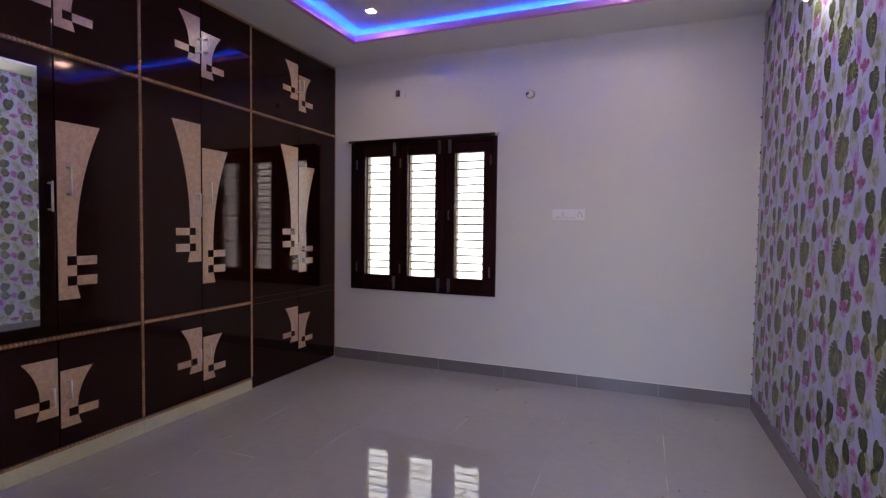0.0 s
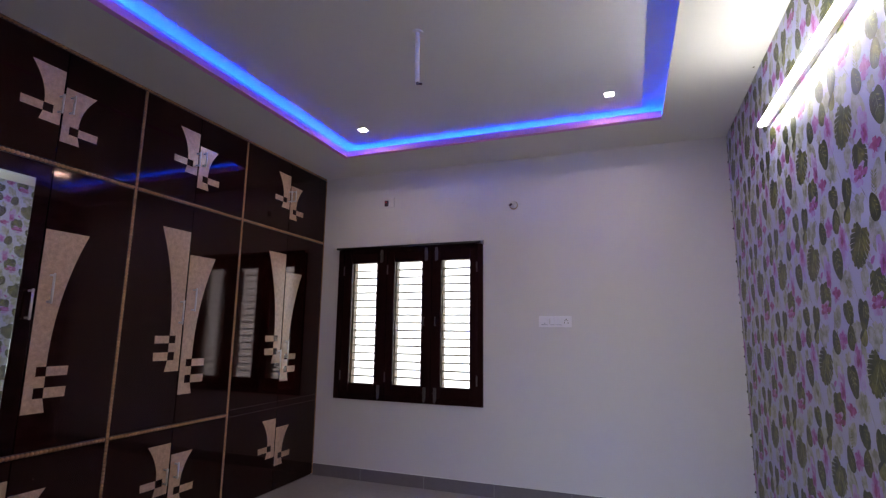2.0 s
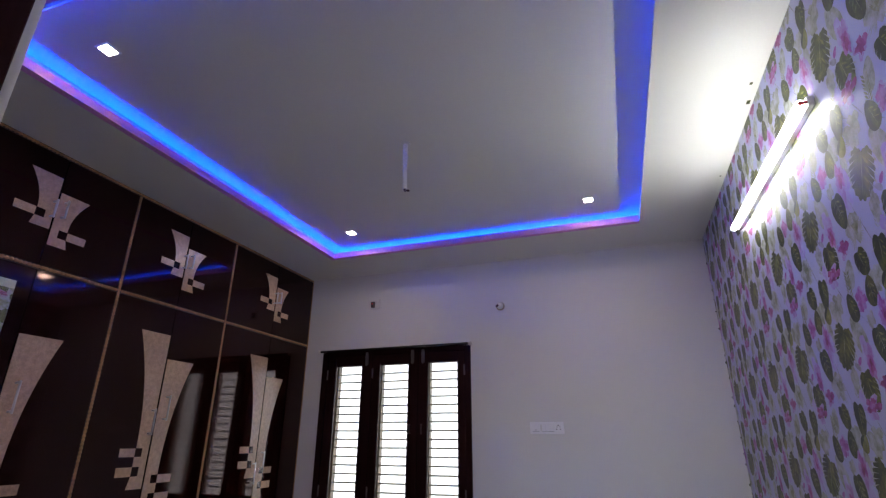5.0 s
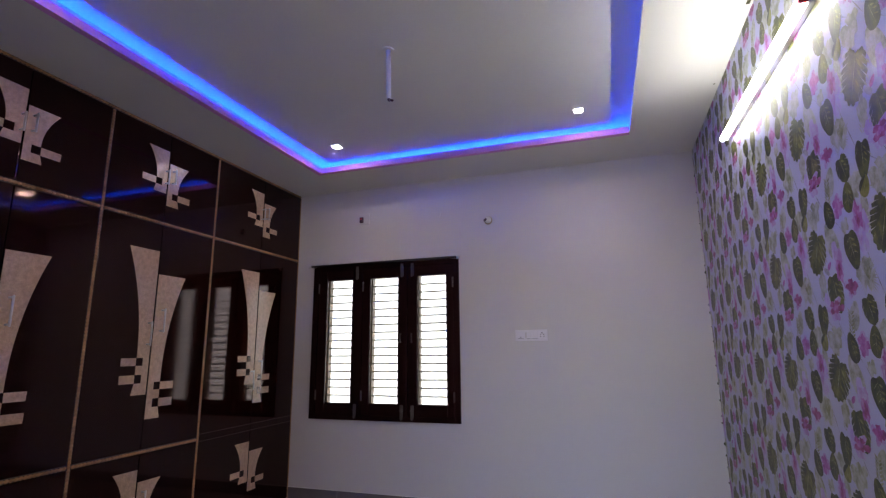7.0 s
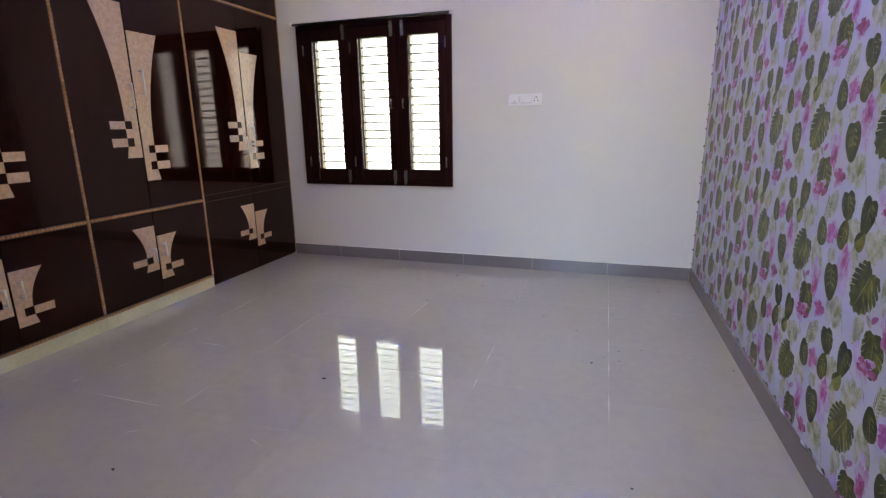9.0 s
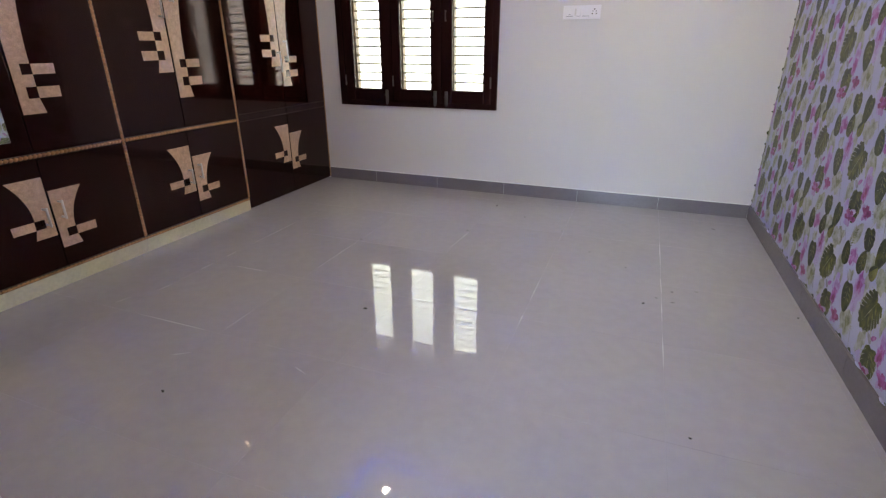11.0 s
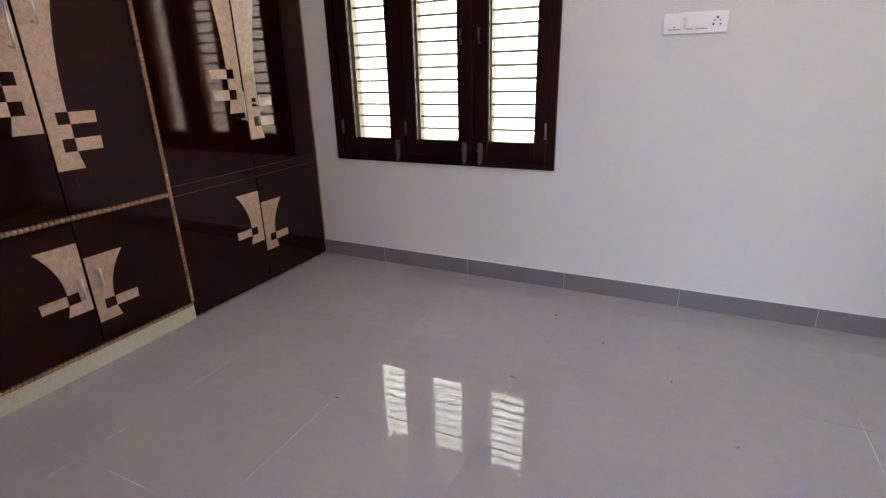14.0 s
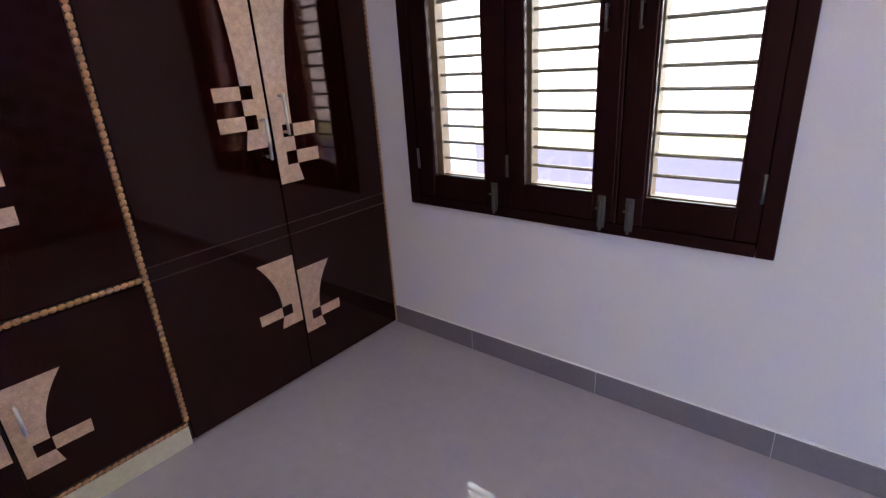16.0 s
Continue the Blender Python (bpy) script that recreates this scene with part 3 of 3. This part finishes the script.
def print_material(name, dark, mid, light, size=24.0):
    """Watercolour ink on the glossy paper, drifting between three tones of one colour."""
    m = bpy.data.materials.new(name)
    m.use_nodes = True
    n, l = m.node_tree.nodes, m.node_tree.links
    p = n["Principled BSDF"]
    p.inputs["Roughness"].default_value, p.inputs["Specular IOR Level"].default_value = PAPER_ROUGH, PAPER_SPEC
    geo, big, fine = n.new("ShaderNodeNewGeometry"), n.new("ShaderNodeTexNoise"), n.new("ShaderNodeTexNoise")
    big.inputs["Scale"].default_value, big.inputs["Detail"].default_value = size, 2
    fine.inputs["Scale"].default_value, fine.inputs["Detail"].default_value = size * 5, 3
    add, ramp = n.new("ShaderNodeMath"), n.new("ShaderNodeValToRGB")
    add.operation = "MULTIPLY_ADD"
    add.inputs[1].default_value = 0.35
    for q in (big, fine):
        l.new(geo.outputs["Position"], q.inputs["Vector"])
    l.new(fine.outputs["Fac"], add.inputs[0])
    l.new(big.outputs["Fac"], add.inputs[2])
    e = ramp.color_ramp.elements
    e[0].position, e[0].color = 0.50, (*dark, 1)
    e[1].position, e[1].color = 0.88, (*light, 1)
    k = e.new(0.68)
    k.color = (*mid, 1)
    l.new(add.outputs[0], ramp.inputs["Fac"])
    l.new(ramp.outputs["Color"], p.inputs["Base Color"])
    return m


OLIVE = print_material("print_olive", (0.026, 0.036, 0.006), (0.068, 0.080, 0.007), (0.165, 0.172, 0.020))
DEEP = print_material("print_deep_green", (0.013, 0.022, 0.005), (0.038, 0.050, 0.006), (0.095, 0.108, 0.012))
DARK = print_material("print_dark_green", (0.012, 0.020, 0.006), (0.026, 0.038, 0.008), (0.070, 0.085, 0.016))
LIME = print_material("print_lime", (0.120, 0.130, 0.016), (0.200, 0.205, 0.030), (0.300, 0.300, 0.075))
SAGE = print_material("print_pale_sage", (0.26, 0.28, 0.19), (0.42, 0.44, 0.37), (0.54, 0.55, 0.60), 30)
MAGE = print_material("print_magenta", (0.33, 0.050, 0.29), (0.46, 0.120, 0.44), (0.55, 0.27, 0.60), 34)
CRIM = print_material("print_crimson", (0.24, 0.020, 0.13), (0.38, 0.050, 0.24), (0.50, 0.14, 0.40), 34)
VIOL = print_material("print_violet", (0.48, 0.33, 0.68), (0.53, 0.43, 0.72), (0.58, 0.55, 0.78))
OLIVEP = print_material("print_light_olive", (0.16, 0.18, 0.07), (0.27, 0.29, 0.14), (0.44, 0.45, 0.34), 40)
STEM = print_material("print_stem", (0.22, 0.22, 0.25), (0.33, 0.33, 0.38), (0.45, 0.45, 0.52), 45)
VEIN = print_material("print_vein", (0.26, 0.28, 0.10), (0.38, 0.40, 0.20), (0.50, 0.50, 0.36), 60)
WASH = print_material("print_pink_wash", (0.44, 0.20, 0.52), (0.50, 0.32, 0.61), (0.55, 0.47, 0.72), 30)
SLIT = print_material("print_slit", (0.40, 0.41, 0.30), (0.52, 0.53, 0.52), (0.58, 0.59, 0.70), 40)
prints = {}
order = itertools.count()
rnd = random.Random(7)


def lay(mat, layer, pts, cy, cz, turn=0.0, sy=1.0, sz=1.0):
    c, s = math.cos(radians(turn)), math.sin(radians(turn))
    prints.setdefault(mat.name, (mat, []))[1].append((
        layer + 0.005 * next(order), [(cy + sy * (p * c - q * s), cz + sz * (p * s + q * c)) for p, q in pts]))


def heart(n=30, notch=0.28, tip=0.35):
    out = []
    for i in range(n):
        t = 2 * math.pi * i / n
        r = 1 - notch * max(0, math.cos(t - math.pi / 2)) ** 10 + tip * max(0, -math.sin(t)) ** 6
        out.append((0.82 * r * math.cos(t), r * math.sin(t)))
    return out


def lobed(n=54, lobes=15, deep=0.07, notch=0.34):
    """The scalloped outline of a split leaf, notched at its stalk."""
    out = []
    for i in range(n):
        t = 2 * math.pi * i / n
        r = 1 - notch * max(0, math.cos(t - math.pi / 2)) ** 12 + 0.16 * max(0, -math.sin(t)) ** 4
        r *= 1 - deep * abs(math.sin(t * lobes / 2)) ** 3
        out.append((0.86 * r * math.cos(t), r * math.sin(t)))
    return out


def petals(n=5, inner=0.6, wob=0.1, seed=1):
    """A loose watercolour blossom: n broad lobes of uneven size."""
    q = random.Random(seed)
    out = []
    for i in range(n):
        big = 1 + q.uniform(-0.3, 0.2)
        for f, r in ((0.0, inner), (0.12, 0.82), (0.3, 1.0), (0.5, 1.04), (0.7, 0.98), (0.88, 0.8)):
            a = 2 * math.pi * (i + f) / n
            k = (r * big if r > inner else r) * (1 + q.uniform(-wob, wob))
            out.append((k * math.cos(a), k * math.sin(a)))
    return out


def oval(w=0.5, n=18):
    return [(w * math.cos(2 * math.pi * i / n) * (1 - 0.25 * math.sin(2 * math.pi * i / n)), math.sin(2 * math.pi * i / n)) for i in range(n)]


def streak(a, b, w):
    d = Vector(b) - Vector(a)
    s = Vector((-d.y, d.x)).normalized() * w
    m = (Vector(a) + Vector(b)) / 2
    return [tuple(Vector(a)), tuple(m + s), tuple(Vector(b)), tuple(m - s)]


def palm(blades=11, spread=150):
    out = []
    for i in range(blades):
        t = radians(90 - spread / 2 + spread * i / (blades - 1))
        n = Vector((math.cos(t), math.sin(t)))
        out.append(streak((0, 0), tuple(n * (1 - 0.30 * rnd.random())), 0.045))
    return out


def fern(leaflets=8):
    out = [streak((0, -1), (0.05, 1), 0.025)]
    for i in range(leaflets):
        v = -0.85 + 1.6 * i / leaflets
        for s in (-1, 1):
            out.append(streak((0, v), (s * 0.38, v + 0.30), 0.07))
    return out


def tile_print(by, bz):
    """One repeat of the leaf print, its corner at (by, bz). Seen from the room +y runs to the left."""
    global order
    order = itertools.count()
    S = -1

    def at(u, v):
        return by + u, bz + v

    # pale wash leaves lie lowest
    for u, v, s, w, turn in ((0.165, 0.215, 0.070, 0.60, 20), (0.385, 0.345, 0.045, 0.7, 60), (0.10, 0.40, 0.05, 0.6, -30)):
        lay(SAGE, 1, oval(w), *at(u, v), turn, s * S, s)
    for q in palm(31, 300):
        lay(SAGE, 1, q, *at(0.444, 0.070), 0, 0.074 * S, 0.070)
    for q in palm(19, 120):
        lay(SAGE, 1, q, *at(0.277, 0.290), 10, 0.080 * S, 0.074)
    for q in fern():
        lay(OLIVEP, 1, q, *at(0.131, 0.371), -14, 0.058 * S, 0.060)
    for u, v, k, seed, su, sv in ((0.250, 0.339, 4, 41, 0.044, 0.040), (0.115, 0.388, 3, 42, 0.022, 0.046), (0.279, 0.100, 3, 43, 0.024, 0.050),
                                  (0.434, 0.086, 5, 44, 0.050, 0.054), (0.060, 0.240, 3, 45, 0.030, 0.034), (0.420, 0.330, 4, 46, 0.030, 0.046)):
        lay(SAGE, 0.8, petals(k, 0.5, 0.22, seed), *at(u, v), seed * 53, su, sv)
    for q in palm(15, 80):
        lay(OLIVEP, 1.2, q, *at(0.434, 0.060), 0, 0.052 * S, 0.060)
    for q in fern(7):
        lay(SAGE, 1, q, *at(0.300, 0.072), -20, 0.045 * S, 0.052)
    lay(VIOL, 1, petals(4, 0.7, 0.12, 3), *at(0.440, 0.205), 20, 0.058, 0.070)
    lay(VIOL, 1, petals(4, 0.7, 0.12, 5), *at(0.150, 0.150), 40, 0.046, 0.056)
    lay(VIOL, 1, petals(5, 0.7, 0.12, 6), *at(0.250, 0.010), 10, 0.060, 0.048)
    for a, b in (((0.437, 0.207), (0.40, 0.10)), ((0.40, 0.10), (0.361, 0.0)), ((0.361, 0.0), (0.26, -0.07)), ((0.185, 0.326), (0.092, 0.251)),
                 ((0.092, 0.251), (0.054, 0.20)), ((0.23, 0.40), (0.185, 0.326)), ((0.147, 0.08), (0.10, 0.05))):
        lay(STEM, 1, streak(a, b, 0.0026), *at(0, 0))
    for u, v, k, seed, su, sv in ((0.444, 0.085, 3, 21, 0.050, 0.062), (0.277, 0.318, 3, 22, 0.052, 0.048), (0.300, 0.085, 2, 23, 0.030, 0.046),
                                  (0.385, 0.245, 3, 24, 0.034, 0.044)):
        lay(SAGE, 0.5, petals(k, 0.6, 0.15, seed), *at(u, v), seed * 37, su, sv)

    def leaf(ink, pts, cu, cv, turn, sy, sz, slits=0, inner=0.3, ribs=0):
        """A leaf with one dark half, a light patch, a midrib and either slits from its margin or side ribs."""
        place = (*at(cu, cv), turn, sy * S, sz)
        lay(ink, 2, pts, *place)
        lay(DEEP if ink is OLIVE else DARK, 2.6, [(x * 0.97 - 0.02, y * 0.96) for x, y in pts if x <= 0.0 and y > -0.9], *place)
        for k, (u, v) in enumerate(((0.18, 0.30), (0.30, -0.05), (0.22, -0.38))):
            lay(LIME, 2.7, streak((u - 0.12, v + 0.16), (u + 0.26, v - 0.14), 0.07 - 0.012 * k), *place)
        for i in range(slits):
            v = 0.72 - 1.42 * i / max(1, slits - 1)
            for d in (-1, 1):
                out = 0.90 * math.sqrt(max(0.05, 1 - (v - 0.16) ** 2)) + 0.06
                w = 0.026 + 0.012 * ((i + (d > 0)) % 3)
                lay(SLIT, 3.2, [(d * inner, v + 0.10), (d * out, v - 0.20 + w), (d * (out + 0.03), v - 0.24), (d * out, v - 0.20 - w)], *place)
        for i in range(ribs):
            v = 0.5 - 1.15 * i / ribs
            for d in (-1, 1):
                lay(VEIN, 3.2, streak((0, v), (d * 0.5, v - 0.30), 0.014), *place)
        lay(VEIN, 3.4, streak((0, 0.68), (0.02, -0.95), 0.016), *place)

    # leaves
    leaf(OLIVE, lobed(60, 18, 0.10), 0.292, 0.208, -30, 0.0912, 0.0829, 7, 0.40)
    leaf(DEEP, heart(), 0.034, 0.174, 8, 0.0593, 0.0560, 0, 0.3, 3)
    leaf(DEEP, lobed(54, 11, 0.05), -0.003, 0.416, 15, 0.0513, 0.0459, 4, 0.50)
    leaf(DEEP, heart(30, 0.40, 0.5), 0.335, 0.412, -14, 0.0513, 0.0504, 3, 0.55)
    leaf(OLIVE, lobed(54, 13, 0.05, 0.25), 0.200, 0.053, 6, 0.0684, 0.0661, 6, 0.50)
    leaf(OLIVE, oval(0.72), -0.002, 0.319, -10, 0.0502, 0.0482, 0, 0.3, 2)
    leaf(DEEP, oval(0.74), 0.149, 0.302, 14, 0.0502, 0.0493, 0, 0.3, 0)
    leaf(LIME, oval(0.80), 0.358, 0.322, -38, 0.0353, 0.0336, 0, 0.3, 0)
    lay(STEM, 2, oval(0.45), *at(0.241, 0.124), 60, 0.0220 * S, 0.0238)
    # flowers, each in a paler wash
    for u, v, seed, su, sv in ((0.222, -0.006, 31, 0.052, 0.036), (0.084, 0.050, 32, 0.040, 0.036), (0.139, 0.132, 33, 0.034, 0.050),
                               (0.078, 0.312, 34, 0.040, 0.040), (0.428, 0.236, 35, 0.036, 0.058)):
        lay(WASH, 3.6, petals(5, 0.7, 0.18, seed), *at(u, v), seed * 40, su, sv)
    lay(CRIM, 4, petals(5, 0.45, 0.25, 11), *at(0.218, -0.002), 10, 0.0506, 0.0310)
    lay(CRIM, 4, petals(4, 0.5, 0.25, 12), *at(0.084, 0.054), 50, 0.0368, 0.0322)
    lay(MAGE, 4, petals(4, 0.55, 0.25, 13), *at(0.139, 0.122), 15, 0.0264, 0.0414)
    lay(MAGE, 4, petals(4, 0.5, 0.25, 14), *at(0.076, 0.316), 70, 0.0379, 0.0345)
    lay(MAGE, 4, petals(3, 0.55, 0.25, 15), *at(0.428, 0.246), 30, 0.0253, 0.0391)
    lay(MAGE, 4, oval(0.45), *at(0.212, 0.139), 60, 0.0184, 0.0207)
    lay(CRIM, 5, petals(3, 0.5, 0.2, 16), *at(0.139, 0.114), 15, 0.0149, 0.0242)
    lay(CRIM, 5, petals(3, 0.5, 0.2, 17), *at(0.428, 0.240), 15, 0.0115, 0.0207)
    lay(MAGE, 5, petals(3, 0.5, 0.2, 18), *at(0.222, 0.002), 15, 0.0207, 0.0126)


for j in range(-1, 7):
    for i in range(-3, 7):
        tile_print(OY + i * TY, OZ + j * TZP)


def clip(poly, axis, lim, sign):
    out = []
    for k in range(len(poly)):
        p, q = poly[k - 1], poly[k]
        ip, iq = sign * (p[axis] - lim) >= 0, sign * (q[axis] - lim) >= 0
        if ip != iq:
            t = (lim - p[axis]) / (q[axis] - p[axis])
            out.append((p[0] + t * (q[0] - p[0]), p[1] + t * (q[1] - p[1])))
        if iq:
            out.append(q)
    return out


for mat, polys in prints.values():
    verts, faces = [], []
    for layer, poly in polys:
        for axis, lim, sign in ((0, YN + 0.002, 1), (0, YF - 0.002, -1), (1, 0.100, 1), (1, ZB - 0.002, -1)):
            poly = clip(poly, axis, lim, sign) if poly else poly
        if len(poly) < 3:
            continue
        faces.append(tuple(range(len(verts), len(verts) + len(poly))))
        verts += [(XR - 0.0002 - 0.0002 * layer + out_of_square(p, q), p, q) for p, q in poly]
    me = bpy.data.meshes.new("leaf_print")
    me.from_pydata(verts, [], faces)
    me.materials.append(mat)
    ob = tagged(new("leaf_print", me), kind="stuff")
    ob.parent = wall_east

# ---- loose paper edges ----
edge_rnd = random.Random(3)
for k in range(26):
    z = 0.15 + 2.5 * k / 26 + edge_rnd.uniform(-0.03, 0.03)
    w, h = edge_rnd.uniform(0.006, 0.016), edge_rnd.uniform(0.012, 0.032)
    b = bmesh.new()
    ring = [(XR + 0.001 - w * max(0.0, math.sin(math.pi * i / 7)) * edge_rnd.uniform(0.6, 1.0), z + h * (i / 7 - 0.5)) for i in range(8)]
    vs = [b.verts.new((x, YF - 0.0016, q)) for x, q in ring]
    f = b.faces.new(vs)
    ex = bmesh.ops.extrude_face_region(b, geom=[f])
    bmesh.ops.translate(b, vec=(0, 0.0012, 0), verts=[g for g in ex["geom"] if isinstance(g, bmesh.types.BMVert)])
    part("paper_edge", b, (DEEP, DARK, DEEP, STEM)[k % 4], wall_east)
for x, y, w, h in ((3.490, 3.19, 0.016, 0.030), (3.474, 3.045, 0.012, 0.016), (3.481, 3.928, 0.009, 0.011)):
    b = bmesh.new()
    box(b, (x - w / 2, y - h / 2, ZB - 0.0012), (x + w / 2, y + h / 2, ZB - 0.0002), 0.0004)
    part("paper_edge", b, DEEP, wall_east)
for y, n, lift in ((4.42, 0.07, 0.005), (2.93, 0.06, 0.006), (2.72, 0.05, 0.006), (2.58, 0.06, 0.005), (3.7, 0.04, 0.004)):
    b = bmesh.new()
    rows = []
    for i in range(9):
        t = i / 8
        bow = math.sin(math.pi * t)
        x0e = XR + out_of_square(y, 0.1)
        rows.append([b.verts.new((x0e - 0.003 - d * lift * bow, y - n / 2 + n * t, 0.099 + e * bow)) for d, e in ((0.1, 0.008), (0.7, 0.004), (1.0, 0.0))])
    for p, q in zip(rows, rows[1:]):
        for i in range(2):
            b.faces.new((p[i], p[i + 1], q[i + 1], q[i]))
    part("paper_curl", b, PAPER, wall_east, smooth=True)

# ---- skirting and floor tiles ----
JX = [-0.108 + 0.601 * k for k in range(8)]
JY = [2.398 + 0.601 * k for k in range(-7, 5)] + [YF]


def skirting(name, along, a, b, fixed, joints, face, shape=lambda bm: bm):
    base = thing(name, (0, 0, 0), "grey tile skirting along the wall foot", "skirting")
    tagged(base, kind="structure")
    cuts = [a] + [j for j in joints if a + 0.03 < j < b - 0.03] + [b]
    if along == "x":
        for c in cuts[1:-1]:
            part("joint_filler", boxes(((c - 0.0013, fixed + face + 0.0006, 0.001), (c + 0.0013, fixed - 0.001, 0.0975))), GROUT, base, "pale joint filler")
    for p, q in zip(cuts, cuts[1:]):
        lo, hi = sorted((fixed, fixed + face))
        if along == "x":
            part("skirting_tile", boxes(((p + 0.0014, lo, 0.0), (q - 0.0014, hi, 0.098)), bevel=0.0012), SKIRT, base)
        else:
            part("skirting_tile", shape(boxes(((lo, p + 0.0008, 0.0), (hi, q - 0.0008, 0.098)), bevel=0.0012)), SKIRT, base)


def sealant(name, a, b, shape=lambda bm: bm):
    """A thin uneven line of white filler along the top of the skirting."""
    bm = boxes((a, b))
    bmesh.ops.subdivide_edges(bm, edges=[e for e in bm.edges if e.calc_length() > 1], cuts=60)
    for v in bm.verts:
        if v.co.z > 0.0985:
            v.co.z += 0.0022 * noise.noise(v.co * 9) + 0.0008
    setting(name, shape(bm), PLASTER, "thin line of white filler along the skirting top", "trim")


sealant("trim_filler_north", (0.004, YF - 0.0085, 0.0982), (XR - 0.015, YF - 0.0005, 0.1015))
skirting("baseboard_north", "x", 0.001, XR - 0.013, YF, JX, -0.012)
skirting("baseboard_east", "y", YN, YF - 0.001, XR, JY, -0.012, skew)

FX, FY = [j + 0.012 for j in JX], 2.999
tile_mesh = {}
for xa, xb in zip(FX, FX[1:]):
    for ya, yb in zip([-1.809] + JY, JY):
        x0c, x1c = max(xa, -0.02), min(xb, HX1 if yb < YN else XR + 0.05)
        y0c, y1c = max(ya, HY0), min(yb, YF)
        if x1c - x0c < 0.02 or y1c - y0c < 0.02:
            continue
        key = (round(x1c - x0c, 3), round(y1c - y0c, 3))
        if key not in tile_mesh:
            w, h = key[0] - 0.0009, key[1] - 0.0009
            tile_mesh[key] = mesh_of("floor_tile", boxes(((-w / 2, -h / 2, -0.0014), (w / 2, h / 2, 0.0)), bevel=0.0005), TILE)
        t = new("floor_tile", tile_mesh[key])
        t.location = ((x0c + x1c) / 2, (y0c + y1c) / 2, 0)
        t.parent = floor

# ---- grit on the floor ----
for k, (x, y, r) in enumerate(((1.594, 2.820, 0.011), (1.735, 4.643, 0.010), (1.215, 2.013, 0.009), (2.826, 3.350, 0.008), (2.000, 4.448, 0.007),
                               (1.114, 3.618, 0.006), (2.297, 4.243, 0.006), (2.981, 2.442, 0.006), (3.490, 3.452, 0.006))):
    b = bmesh.new()
    bmesh.ops.create_icosphere(b, subdivisions=2, radius=r, matrix=Matrix.LocRotScale((x, y, r * 0.3), Euler((0, 0, k * 1.3)), (1.0, 0.55, 0.32)))
    for v in b.verts:
        v.co += Vector((noise.noise(v.co * 150), noise.noise(v.co * 150 + Vector((9, 0, 0))), 0)) * r * 0.25
        v.co.z = max(v.co.z, 0.0004)
    tagged(part("grit", b, SPECK), "small dark crumb of grit on the floor", "debris", "grit on the floor")

# Pale streaks painted where joints glint with whitish grout, plus a few scratches.
streak_rnd = random.Random(12)
for x, y, turn, n in ((FX[1], 3.546, 90, 0.41), (FX[1], 3.133, 91, 0.11), (0.762, FY, 0, 0.22), (FX[1], 2.929, 88, 0.08),
                      (FX[2], 3.360, 90, 0.46), (FX[1], 2.647, 80, 0.09), (FX[2], 2.524, 91, 0.19), (0.829, FY - 0.601, 0, 0.41),
                      (0.430, 2.473, 77, 0.07), (FX[3], 3.848, 86, 0.31), (FX[4], 3.316, 90, 0.25), (FX[4], 2.987, 90, 0.10),
                      (FX[5], 4.037, 90, 0.45), (FX[5], 3.587, 91, 0.18), (FX[5], 3.341, 90, 0.28), (FX[5], 2.94, 90, 0.24), (1.998, 2.952, -27, 0.02),
                      (1.08, 2.22, 35, 0.08), (1.60, 2.30, -20, 0.07)):
    b = bmesh.new()
    c, q = math.cos(radians(turn)), math.sin(radians(turn))
    pts = []
    for i in range(9):
        t = i / 8 - 0.5
        w = 0.0014 * (1 - (2 * t) ** 2) * (0.5 + streak_rnd.random()) + 0.0003
        pts.append((t * n, w + streak_rnd.uniform(-0.0005, 0.0005)))
    ring = pts + [(u, -v) for u, v in reversed(pts)]
    vs = [b.verts.new((x + u * c - v * q, y + u * q + v * c, 0.0006)) for u, v in ring]
    b.faces.new(vs)
    sc = part("floor_streak", b, FLOOR_STREAK, floor)

# faint grey smudges left on the tiles
smear = random.Random(5)
for x, y, r in ((3.254, 4.648, 0.022), (2.961, 3.532, 0.016), (3.075, 3.576, 0.012), (2.960, 3.410, 0.016), (2.886, 3.434, 0.011),
                (2.511, 3.931, 0.014), (2.727, 3.766, 0.010), (1.700, 4.027, 0.018)):
    b = bmesh.new()
    lean = smear.uniform(0, 3.1)
    ring = []
    for k in range(14):
        a = 2 * math.pi * k / 14
        d = r * smear.uniform(0.45, 1.0)
        u, v = d * math.cos(a), 0.5 * d * math.sin(a)
        ring.append(b.verts.new((x + u * math.cos(lean) - v * math.sin(lean), y + u * math.sin(lean) + v * math.cos(lean), 0.0005)))
    b.faces.new(ring)
    part("smudge", b, SMUDGE, floor)
